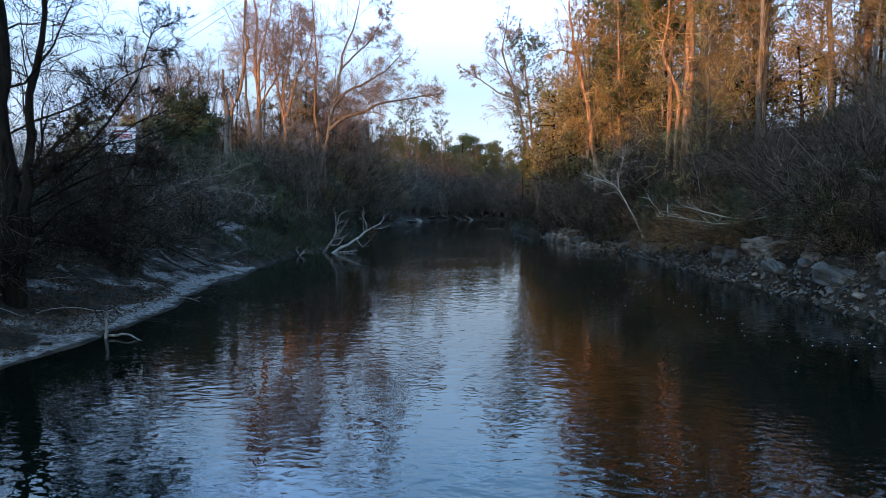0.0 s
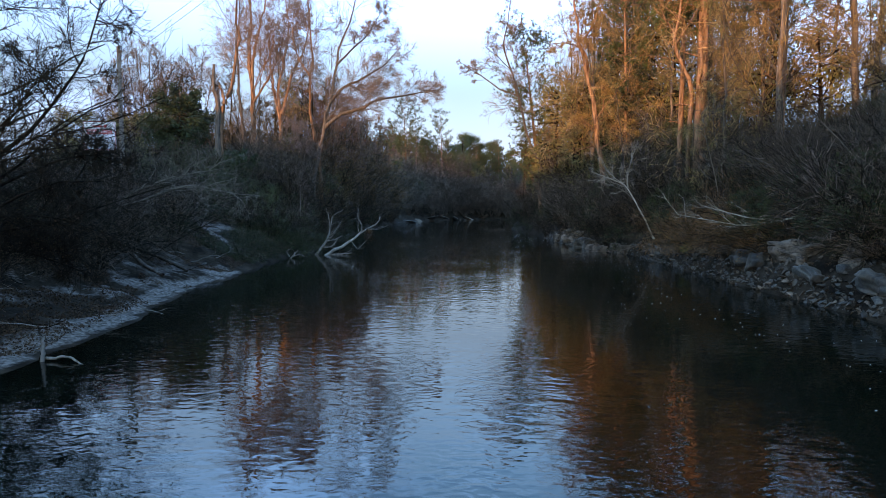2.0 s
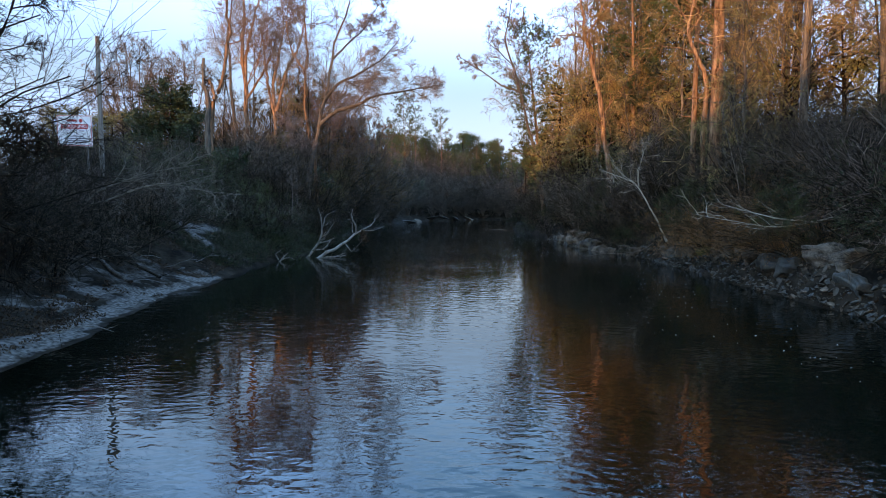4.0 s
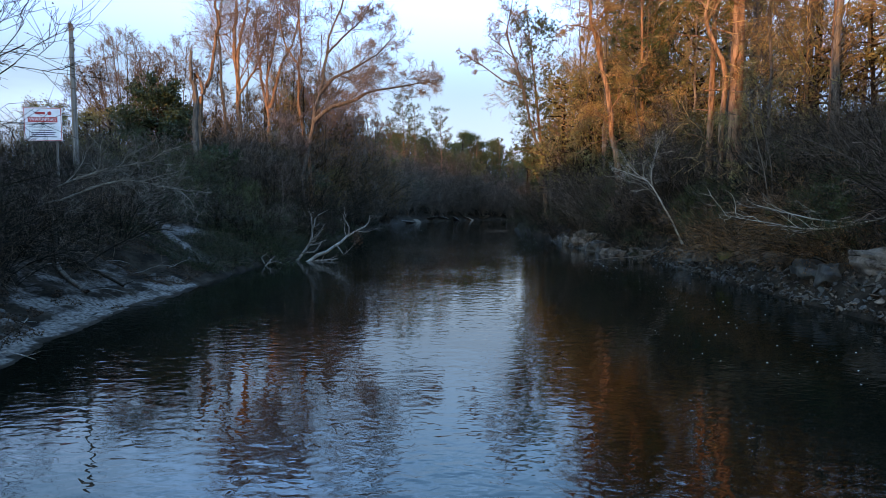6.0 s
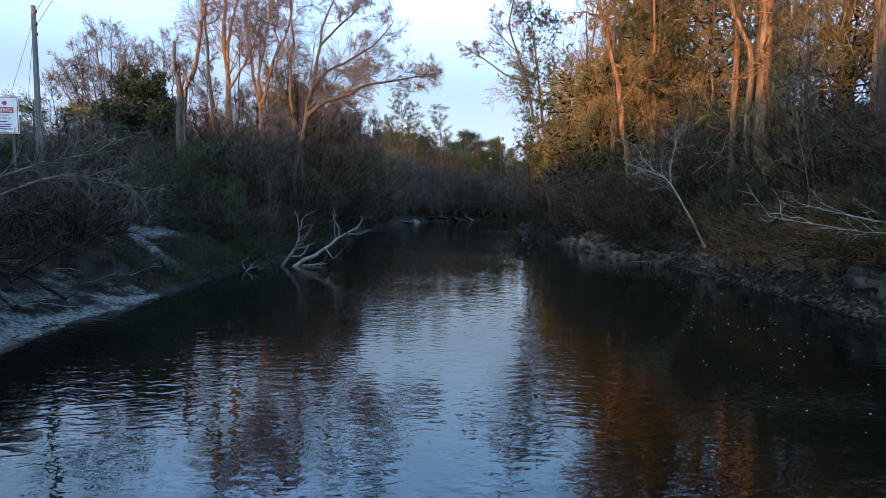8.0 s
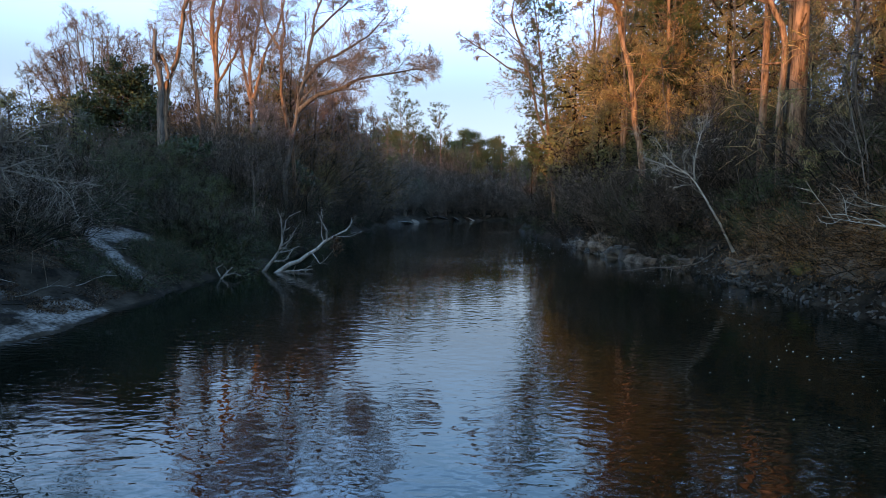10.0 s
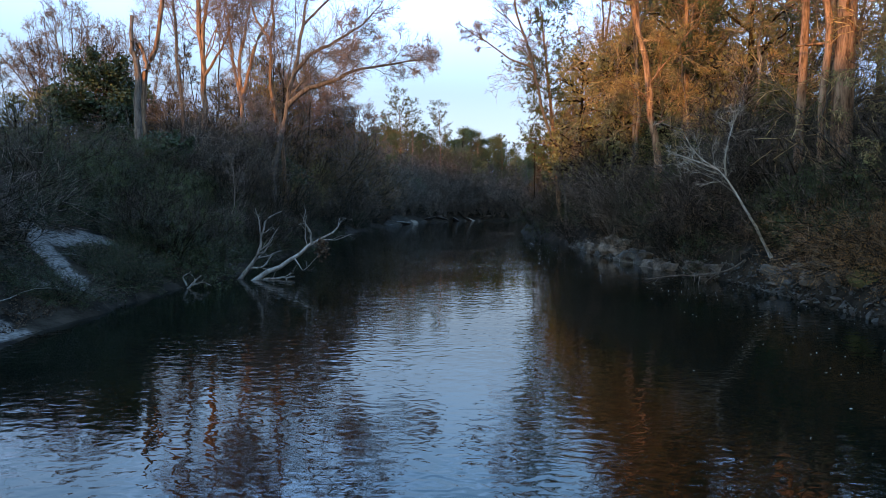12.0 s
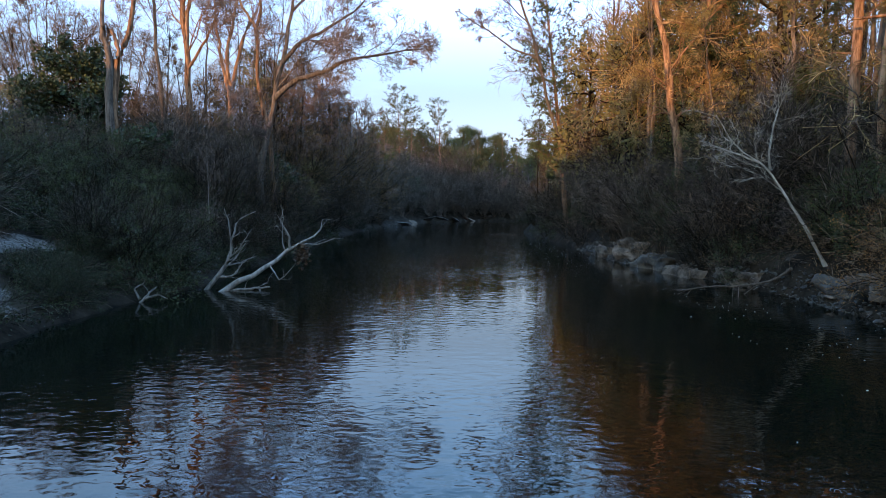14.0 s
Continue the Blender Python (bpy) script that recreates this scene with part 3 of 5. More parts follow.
bare_tree("leaning_riverside_tree", 12, [(local(A, [(-15.2, 26.4, A[2] - .4), (-14.8, 26.6, 3.1), (-13.7, 26.8, 3.56), (-11.9, 26.8, 4.16), (-10.9, 26.8, 4.12), (-9.2, 26.8, 3.78)]), .042, .009),
                                         (local(A, [(-15.3, 26.5, A[2] - .4), (-14.6, 26.8, 3.5), (-12.7, 26.9, 4.45), (-11.4, 27.0, 4.75), (-10.2, 27.1, 4.95)]), .036, .008)],
          "low leaning tree with pale bare branches over the sand", BARK_ASH, BARK_ASH, A, limbs=14, boughs=5, twigs=4, shoots=2, spread=(15, 40), bare=.3,
          limb_len=.30, up=.0, fine=.005, limb_r=.32)
A = stand(-23.8, 59.0)
bare_tree("broken_snag", 13, [(local(A, [(-23.8, 59, A[2] - .4), (-23.8, 59, 7.5), (-23.7, 59, 11.7), (-23.7, 59, 13.7), (-24.0, 59, 15.1), (-23.9, 59, 17.3)]), .30, .12)],
          "broken dead tree trunk with a jagged top", BARK_GREY, TWIG_GREY, A, limbs=5, boughs=3, twigs=3, shoots=2, bare=.45, limb_len=.09, lumps=.09)
A = stand(-23.4, 59.3)
bare_tree("snag_side_tree", 23, [(local(A, [(-23.4, 59.3, A[2] - .4), (-23.5, 59.3, 9.5), (-23.4, 59.3, 12.9), (-22.9, 59.3, 13.9), (-22.4, 59.3, 15.0), (-22.0, 59.3, 16.5), (-21.7, 59.3, 18.6),
                                            (-21.5, 59.3, 20.1), (-21.7, 59.3, 21.5), (-21.6, 59.3, 25)]), .25, .08),
                                 (local(A, [(-23.1, 59.2, 13.5), (-23.2, 59.2, 14.6), (-23.5, 59.2, 15.2), (-23.8, 59.2, 15.3)]), .15, .08)],
          "reddish living trunk twisted against a broken snag", BARK_PINE, TWIG_CROWN, A, limbs=7, boughs=4, twigs=5, shoots=4, spread=(40, 75), bare=.62, limb_len=.24, up=.05, fine=.007, lumps=.07,
          leaf=LEAF_SEED, leaf_count=700, leaf_size=.08)
AIRY = dict(spread=(32, 62), up=.045, fine=.011, leaf=LEAF_SEED, leaf_size=.06, limb_r=.3)
A = stand(-15.9, 68.0)
bare_tree("arching_sycamore", 14, [(local(A, [(-16.6, 68, A[2] - .5), (-16.5, 68, 5.9), (-16.0, 68, 9.1), (-15.4, 68, 11.7), (-14.9, 68, 13.7), (-14.3, 68.2, 16.6), (-13.9, 68.4, 19.1), (-13.5, 68.6, 21.7),
                                              (-12.3, 68.8, 24.5), (-11.5, 69, 28)]), .27, .05),
                                   (local(A, [(-14.6, 68, 15.2), (-13.3, 68, 16.6), (-11.7, 67.6, 17.3), (-9.7, 67.2, 18.2), (-8.0, 67, 19.3), (-6.3, 66.8, 21.2)]), .18, .03),
                                   (local(A, [(-15.3, 68, 12.3), (-13.9, 68, 13.5), (-12.1, 68.2, 14.3), (-10.6, 68.4, 14.8), (-9.5, 68.6, 15.5), (-7.1, 69, 16.0), (-4.5, 69.4, 16.5), (-2.6, 69.6, 16.7)]), .24, .03),
                                   (local(A, [(-16.4, 68, 6.2), (-17.1, 67.8, 8.8), (-17.5, 67.6, 10.8), (-18.1, 67.4, 12.6)]), .12, .03),
                                   (local(A, [(-13.8, 68.4, 19.5), (-12.0, 68.8, 21.4), (-10.2, 69, 23.2), (-8.6, 69.2, 26)]), .12, .03)],
          "tall bare tree with one long arching limb over the river", BARK_GREY, TWIG_CROWN, A, limbs=14, boughs=7, twigs=7, shoots=5, bare=.3, limb_len=0.42, leaf_count=14000, **AIRY)
A = stand(-26.2, 76.0)
bare_tree("forked_tree", 15, [(local(A, [(-26.1, 76, A[2] - .4), (-26.2, 76, 10.5), (-26.3, 76, 14.5), (-26.3, 76, 19.1), (-26.6, 76, 23.3), (-26.2, 76, 26.2), (-26.5, 76, 30), (-26.6, 76, 34)]), .36, .07),
                              (local(A, [(-26.3, 76, 19.1), (-26.0, 76.2, 23), (-25.2, 76.4, 26.2), (-24.1, 76.6, 31)]), .22, .06),
                              (local(A, [(-26.3, 76, 16.5), (-24.0, 75.6, 19.6), (-22.4, 75.2, 22.6), (-21.6, 75, 26)]), .15, .03)],
          "tall bare tree with a thick trunk forking high up", BARK_PINE, TWIG_CROWN, A, limbs=14, boughs=6, twigs=5, shoots=4, bare=.35, limb_len=.36, leaf_count=4500, **AIRY)
A = stand(-24.0, 67.0)
bare_tree("slender_tree", 16, [(local(A, [(-23.9, 67, A[2] - .4), (-24.0, 67, 8.1), (-24.2, 67, 12.2), (-24.5, 67, 15.9), (-24.6, 67, 19.8), (-24.8, 67, 22), (-24.3, 67, 24.3), (-24.3, 67, 29)]), .20, .05)],
          "slender bare tree with a slightly crooked trunk", BARK_GREY, TWIG_CROWN, A, limbs=14, boughs=6, twigs=6, shoots=4, bare=.45, limb_len=.27, leaf_count=6500, **AIRY)
A = stand(-24.5, 82.0)
bare_tree("clustered_tree", 17, [(local(A, [(-24.5, 82, A[2] - .4), (-24.5, 82, 11.9), (-24.5, 82, 15.5), (-24.8, 82, 19.7), (-23.9, 82, 23.3), (-23.2, 82, 27.4), (-23.7, 82, 33)]), .28, .05),
                                 (local(A, [(-24.5, 82, 15.1), (-25.3, 82, 19), (-25.7, 82, 22.6), (-26.2, 82, 28)]), .22, .05),
                                 (local(A, [(-24.3, 82, 16.2), (-22.7, 82, 21.8), (-20.9, 82, 25.3), (-20.1, 82, 31)]), .22, .05)],
          "bare tree whose slim trunks part at half height", BARK_PINE, TWIG_CROWN, A, limbs=14, boughs=6, twigs=5, shoots=4, bare=.3, limb_len=.36, leaf_count=4500, **AIRY)
A = stand(-16.2, 70.0)
bare_tree("straight_tree", 24, [(local(A, [(-16.2, 70, A[2] - .4), (-16.3, 70, 8.7), (-16.9, 70, 11.7), (-17.3, 70, 14.4), (-17.3, 70, 17.3), (-17.0, 70, 20.9), (-17.3, 70, 24.1), (-17.4, 70, 30)]), .24, .05),
                                (local(A, [(-17.2, 70, 18.5), (-18.6, 70.3, 20.6), (-19.4, 70.6, 23.5), (-19.2, 71, 27)]), .12, .03)],
          "straight bare tree with a reddish trunk", BARK_PINE, TWIG_CROWN, A, limbs=15, boughs=6, twigs=7, shoots=4, bare=.4, limb_len=.32, leaf_count=6500, **AIRY)


def fan_tree(seed, x, y, top, wide, stems):
    """Many fine upright stems that open like a fan from one foot."""
    foot = stand(x, y)
    lines = []
    for k in range(stems):
        a = -1 + 2 * k / (stems - 1)
        deep = (k % 3 - 1) * 1.2
        lines.append(([(.12 * k - .06 * stems, 0, -.4), (wide * .55 * a, deep * .5, (top - foot[2]) * .5), (wide * a, deep, (top - foot[2]) * (1 - .24 * a * a))], .12, .02))
    return bare_tree("fan_shaped_tree", seed, lines, "pale fan-shaped bare tree with many fine upright stems", BARK_GREY, TWIG_CROWN, foot, "fan-shaped trees", limbs=12, boughs=5, twigs=5, shoots=4,
                     bare=.22, limb_r=.4, spread=(9, 25), limb_len=.27, up=.09, fine=.010, single_limbs=False)


fan_tree(18, -38.2, 73, 22.0, 6.0, 14)
fan_tree(25, -39.0, 86, 24.5, 5.0, 11)
evergreen("evergreen_tree", 19, 11.0, 7.6, "dark glossy-leaved evergreen tree among bare trees", stand(-31.2, 67.0), 15000, .27)
evergreen("evergreen_tree", 20, 5.0, 4.2, "small dark evergreen below a broken trunk", stand(-22.6, 60.5), 3200, .24)
evergreen("evergreen_tree", 21, 6.0, 5.5, "rounded dark evergreen at the wood's edge", stand(-17.5, 74), 3200, .26)

# ---- right bank: single trees ----
A = (12.6, 40.2, 1.6)
bare_tree("leaning_white_tree", 31, [(local(A, [(12.75, 40.2, 1.2), (12.25, 40.6, 2.5), (11.85, 40.9, 3.4), (11.2, 41.4, 4.7), (10.3, 41.8, 5.5), (9.6, 42, 6.7)]), .062, .013),
                                     (local(A, [(11.3, 41.3, 4.6), (11.3, 41.4, 5.4), (11.6, 41.6, 6.6), (12.0, 41.8, 7.4)]), .045, .012),
                                     (local(A, [(11.0, 41.5, 4.9), (10.0, 41.6, 5.3), (8.9, 41.7, 5.7)]), .04, .01)],
          "white-barked small tree leaning out over the water", BARK_PALE, BARK_PALE, A, limbs=9, boughs=4, twigs=3, shoots=2, spread=(30, 60), bare=.3, limb_len=.42, up=.03, fine=.0045, limb_r=.5)
A = stand(12.7, 54.0)
bare_tree("sunlit_tree", 32, [(local(A, [(12.9, 54, A[2] - .4), (12.7, 54, 6.3), (12.3, 54, 8.5), (12.0, 54, 10.7), (11.8, 54, 12.7), (11.3, 54, 14.4), (10.8, 54, 16.2), (10.5, 54, 17.7), (10.2, 54, 19.4), (9.9, 54, 23)]), .25, .07),
                              (local(A, [(11.3, 54, 14.4), (11.0, 54, 16.8), (9.5, 53.6, 17.5), (8.0, 53.2, 17.4)]), .11, .02),
                              (local(A, [(11.6, 54, 13.8), (12.7, 53.8, 13.7), (14.2, 53.6, 13.2)]), .08, .02),
                              (local(A, [(10.5, 54, 17.7), (11.5, 54.2, 18.9), (12.4, 54.4, 21.5)]), .11, .03),
                              (local(A, [(12.1, 54, 10.2), (10.8, 53.6, 10.8), (9.6, 53.2, 10.2), (8.9, 53, 8.8)]), .06, .015)],
          "tall sunlit tree with a pale trunk and drooping golden twigs", BARK_PINE, TWIG_GOLD, A, limbs=15, boughs=6, twigs=6, shoots=4, spread=(45, 85), bare=.2, limb_len=.24, up=.0, droop=.16, fine=.0095, limb_r=.3,
          leaf=LEAF_GOLD, leaf_count=14000, leaf_size=.055)
pine("great_pine", 33, 32, .42, "thick red-barked pine draped with vines", stand(15.8, 41.0), .5, .17)
pine("slim_pine", 37, 27, .19, "slim dark-crowned pine beside a thick one", stand(15.2, 43.0), .5, .15)
pine("leaning_pine", 34, 24, .24, "pine with layered dark foliage above the river", stand(10.9, 78.5), .22, .22, 34, 4, (-2.6, 0))
A = stand(10.6, 74.0)
bare_tree("river_birch", 35, [(local(A, [(10.7, 74, A[2] - .4), (10.4, 74, 7.7), (8.5, 74, 11.5), (7.8, 74, 14.6), (7.1, 74, 17.2), (6.5, 74, 19.6), (4.9, 74.2, 21.5), (3.2, 74.4, 23.0)]), .19, .03),
                              (local(A, [(7.1, 74, 17.0), (4.9, 73.8, 17.8), (3.0, 73.6, 19.1), (1.4, 73.4, 20.0), (.1, 73.2, 20.9)]), .10, .02),
                              (local(A, [(7.5, 74, 15.9), (6.8, 74.2, 19.0), (5.5, 74.4, 22.8), (5.8, 74.6, 25.2), (6.4, 74.8, 29)]), .14, .04)],
          "bare tree leaning out with fine drooping twigs", BARK_GREY, TWIG_CROWN, A, limbs=12, boughs=5, twigs=6, shoots=4, spread=(30, 60), bare=.4, limb_len=.24, up=.04, fine=.011, limb_r=.32, leaf=LEAF_SEED, leaf_count=9000, leaf_size=.055)
A = stand(15.4, 41.4)
bare_tree("crooked_tree", 36, [(local(A, [(15.4, 41.4, A[2] - .4), (15.2, 41.3, 8), (15.3, 41.2, 10.8), (14.8, 41.2, 12.3), (14.3, 41.2, 13.3), (14.1, 41.2, 14.3), (14.2, 41.2, 15.2), (14.5, 41.2, 17), (14.3, 41.3, 23)]), .16, .05)],
          "bare reddish tree with a bowed trunk", BARK_PINE, TWIG_GOLD, A, limbs=12, boughs=5, twigs=5, shoots=3, spread=(35, 70), bare=.4, limb_len=.2, up=.04, fine=.007)
for k, (x, y, h) in enumerate(((13.6, 32.8, 7.0), (14.2, 33.6, 8.0))):
    A = stand(x, y)
    bare_tree("pale_sapling", 40 + k, [(local(A, [(x, y, A[2] - .3), (x - .1, y, A[2] + h * .35), (x - .7, y, A[2] + h * .7), (x - 1.2 + .5 * k, y, A[2] + h)]), .03, .008)],
              "thin pale sapling on the rocky bank", BARK_ASH, TWIG_GREY, A, "saplings on the rocky bank", limbs=9, boughs=4, twigs=4, shoots=2, bare=.35, limb_len=.22, up=.08, fine=.006)

A = stand(-13.2, 50.0)
bare_tree("young_cypress", 22, [([(0, 0, -.3), (.05, 0, 2.2), (0, 0, 5.6)], .045, .010)], "slim grey young bare tree of conical shape", BARK_GREY, TWIG_MAUVE, A,
          limbs=34, boughs=5, twigs=3, shoots=2, spread=(50, 75), bare=.15, limb_len=.26, up=.06, fine=.005, single_limbs=False)

# ---- woods: a few kinds, set out along both banks ----
def straight(h, r, lean=0.0, bend=0.0):
    return [([(0, 0, -.4), (bend, 0, h * .45), (lean, 0, h)], r, .04)]


WOOD = dict(at=(0, 0, 0), single_limbs=False, limb_r=.27)
KINDS = {
    "gold": [bare_tree("woodland_tree", 50 + k, straight(22 + 3 * k, .17 + .03 * k, 1.2 - k, .4 * k - .4), "slender bare woodland tree in warm brown", BARK_GREY, TWIG_GOLD,
                       group="woodland trees", limbs=17, boughs=5, twigs=5, shoots=4, bare=.2, limb_len=.26, up=.14, leaf=LEAF_GOLD, leaf_count=4500, leaf_size=.065, fine=.011, **WOOD) for k in range(3)],
    "vine": [bare_tree("vine_hung_tree", 92 + k, straight(15 + 4 * k, .15 + .02 * k, 1.0, -.4), "tree veiled in hanging golden vines and twigs", BARK_GREY, TWIG_GOLD,
                       group="vine-hung trees", limbs=20, boughs=5, twigs=5, shoots=4, bare=.12, limb_len=.24, up=-.02, droop=.25, leaf=LEAF_OLIVE, leaf_count=8000, leaf_size=.065, fine=.011, **WOOD)
             for k in range(2)],
    "brown": [bare_tree("woodland_tree", 56 + k, straight(17 + 2 * k, .15, .8 * k - .6, .3), "bare grey-brown woodland tree", BARK_DARK, TWIG_BROWN,
                        group="woodland trees", limbs=18, boughs=5, twigs=5, shoots=4, bare=.08, limb_len=.29, up=.12, leaf=LEAF_DRY, leaf_count=5000, leaf_size=.075, fine=.014, **WOOD) for k in range(3)],
    "red": [bare_tree("budding_maple", 60 + k, straight(16 + k, .17, .5, .3), "bare tree with reddish budding twigs", BARK_GREY, TWIG_RED,
                      group="budding maples", limbs=18, boughs=6, twigs=5, shoots=4, bare=.08, limb_len=.32, leaf=LEAF_RUST, leaf_count=8000, leaf_size=.06, fine=.013, **WOOD) for k in range(2)],
    "pine": [pine("woodland_pine", 64 + k, 26 + 3 * k, .20, "tall pine among bare trees", (0, 0, 0), .42, .16, 22, 4, (.5 * k, .3), "woodland pines") for k in range(2)],
    "green": [evergreen("understorey_evergreen", 68 + k, 6.5, 5.5, "dark evergreen understorey tree", (0, 0, 0), 6500, .17, None, "understorey evergreens") for k in range(2)],
    "olive": [evergreen("vine_covered_tree", 72 + k, 13 + 2 * k, 6.0, "slim tree hung with olive vines and dry leaves", (0, 0, 0), 3600, .24, LEAF_OLIVE, "vine-covered trees", .2) for k in range(2)],
    # added out of view, only to block the low sun
    "screen": [evergreen("dense_wood_tree", 76 + k, 21 + 2 * k, 11.0, "tall leafy tree added to screen off the low sun", (0, 0, 0), 1300, 1.5, LEAF_OLIVE, "dense wood trees", .02, 20) for k in range(2)],
    "farpine": [evergreen("far_evergreen", 78 + k, 20 + 3 * k, 9.0, "tall green conifer on the far bank", (0, 0, 0), 7000, .36, NEEDLE, "far evergreens", .1, 28) for k in range(2)],
    "back": [shrub("understorey_thicket", 110 + k, "brown thicket tree holding withered leaves", BARK_DARK, TWIG_WARM, 7.0 + k, 15, 7, 7, -.05, "understorey thickets", leaf=LEAF_DRY,
                   leaf_count=2400, leaf_size=.11, wide=.7, category="tree", fine=.012) for k in range(2)],
    "far": [shrub("far_thicket_tree", 88 + k, "grey leafless thicket tree on the far bank", BARK_GREY, TWIG_PALE, 8.5 + k, 17, 10, 11, -.05, "far thicket trees", wide=.6, category="tree", fine=.014)
            for k in range(2)],
}
USED = set()


def plant(kind, x, y, turn, scale=1.0, tilt=0.0, pick=0):
    """The first of a kind is set in place itself, later ones are copies."""
    src = KINDS[kind][pick % len(KINDS[kind])]
    m = placed(x, y, turn, scale, .15, tilt)
    if src.name not in USED:
        USED.add(src.name)
        src.matrix_basis = m
        return src
    return copy_thing(src, m @ Matrix.Diagonal((1 / src.scale.x, 1 / src.scale.y, 1 / src.scale.z, 1)))


rnd = random.Random(4)


def scatter(kind, count, xr, yr, scale=(.8, 1.2), apart=2.0, land=1.5, keep=()):
    done, tries = [], 0
    own = random.Random(repr((kind, count, xr, yr)))
    while len(done) < count and tries < count * 40:
        tries += 1
        x, y = own.uniform(*xr), own.uniform(*yr)
        d, _ = on_land(np.array([x]), np.array([y]))
        if d[0] < land or any((x - a) ** 2 + (y - b) ** 2 < apart ** 2 for a, b in done):
            continue
        if any(x0 < x < x1 and y0 < y < y1 for x0, x1, y0, y1 in keep):
            continue
        done.append((x, y))
        plant(kind, x, y, own.uniform(0, 360), own.uniform(*scale), own.uniform(-4, 4), own.randrange(9))


# right bank
scatter("gold", 20, (14.5, 32), (48, 100), (.75, 1.15), 2.2, 3.5)
scatter("gold", 6, (18, 40), (22, 44), (.6, .85), 2.8, 4)
scatter("brown", 8, (24, 55), (55, 110), (.8, 1.1), 2.5, 8)
scatter("pine", 12, (14, 40), (36, 95), (.85, 1.15), 3.5, 4)
scatter("olive", 10, (13, 28), (44, 90), (.7, 1.1), 2.3, 2.5)
scatter("vine", 22, (12.5, 28), (36, 92), (.7, 1.1), 2.0, 2.5)
scatter("brown", 18, (10, 24), (58, 112), (.45, .85), 2.0, 1.2)
scatter("gold", 3, (20, 34), (6, 26), (.6, .85), 2.2, 3)
scatter("brown", 4, (24, 44), (2, 32), (.7, 1.0), 2.5, 3)
scatter("pine", 3, (17, 34), (6, 30), (.8, 1.0), 4, 3)
for x, y, s in ((18.9, 37.2, 1.1), (25.1, 49.1, 1.2), (20.5, 30, 1.0)):
    plant("pine", x, y, x * 53, s, 0, int(y))
for x, y, s in ((18, 35.5, .9), (22, 45, 1.1), (21, 50, 1.2)):
    plant("gold", x, y, x * 53, s, 0, int(y))
for x, y, s in ((13.5, 62, 1.0), (15.2, 66, 1.1), (16.5, 59, 1.05), (12.8, 69, 1.0), (18, 71, 1.15), (14.2, 75, 1.1), (20, 64, 1.2)):
    plant("gold", x, y, x * 47, s, 0, int(y))
for x, y, s in ((13.0, 64.5, 1.15), (15.8, 70, 1.3), (17.5, 63, 1.2), (12.0, 73, 1.1), (19.5, 57, 1.2)):
    plant("olive", x, y, x * 29, s, 0, int(y))
scatter("olive", 5, (18, 28), (18, 42), (.7, .95), 3.2, 4)
scatter("brown", 9, (20, 40), (18, 44), (.75, 1.0), 3.0, 4)
scatter("gold", 4, (18, 30), (20, 46), (.8, 1.0), 3.4, 4)
# left bank, behind the open ground by the pole
scatter("brown", 30, (-35, -19), (82, 122), (.75, 1.0), 2.2, 5)
scatter("brown", 26, (-60, -35), (84, 124), (.50, .68), 2.6, 5)
scatter("gold", 4, (-34, -24), (86, 115), (.7, .9), 3, 6)
scatter("red", 20, (-26, -14), (86, 132), (.85, 1.25), 2.6, 1.2)
scatter("brown", 12, (-42, -24), (66, 84), (.40, .65), 2.5, 6)
scatter("pine", 4, (-34, -22), (105, 135), (.65, .8), 4, 8)
scatter("olive", 6, (-24, -15), (74, 98), (.4, .75), 3, 2)
for x, y, s in ((-41.5, 66, .58), (-45.5, 69, .62), (-39.0, 71, .60), (-48.5, 73, .55), (-43.5, 76, .66), (-37.0, 64, .48)):
    plant("olive", x, y, x * 31, s, 0, int(-x))
# far bank, where the river bends away
scatter("pine", 12, (-45, 45), (186, 225), (.55, .72), 4, 3)
scatter("olive", 14, (-30, 45), (172, 200), (.8, 1.1), 4, 3)
scatter("green", 8, (-26, 40), (140, 195), (.9, 1.4), 4, 3)
scatter("farpine", 46, (-50, 60), (182, 222), (.6, .84), 3.4, 5)
for x, y, s in ((-15.5, 172, .92), (-13.0, 178, .85), (-5.2, 182, .90), (-10.0, 186, .72), (13, 190, .66), (-20, 176, .75)):
    plant("pine", x, y, x * 37, s, 0, int(-x))
scatter("farpine", 8, (-34, -16), (134, 170), (.42, .62), 4, 3)
scatter("far", 30, (-6, 45), (166, 190), (.8, 1.35), 2.4, .6)
scatter("farpine", 18, (-12, 70), (184, 205), (.46, .64), 3.2, 3)
scatter("far", 40, (-26, 34), (116, 184), (.7, 1.25), 2.4, .6)
for k in range(25):
    plant("farpine", -42 + 3.4 * k + rnd.uniform(-1, 1), 187 + 3 * (k % 3) + rnd.uniform(-2, 2) + max(0, .25 * (-42 + 3.4 * k)), rnd.uniform(0, 360), rnd.uniform(.55, .78), 0, k)
for k in range(24):
    plant("back", -48 + 4.6 * k + rnd.uniform(-1, 1), 200 + 3 * (k % 2) + max(0, .25 * (-48 + 4.6 * k)), rnd.uniform(0, 360), rnd.uniform(.8, 1.1), 0, k)
# unseen left-bank woods, added behind the camera to keep evening sun off the water
scatter("screen", 60, (-54, -36), (-100, -54), (.62, .68), 2.6, 5)
scatter("screen", 70, (-54, -36), (-54, -8), (.50, .56), 2.4, 5)
scatter("screen", 44, (-54, -36), (-8, 30), (.40, .46), 2.4, 5)
scatter("screen", 30, (-64, -47), (30, 48), (.38, .44), 2.6, 5)
scatter("screen", 12, (16, 60), (-75, -28), (.5, .65), 5.0, 4)

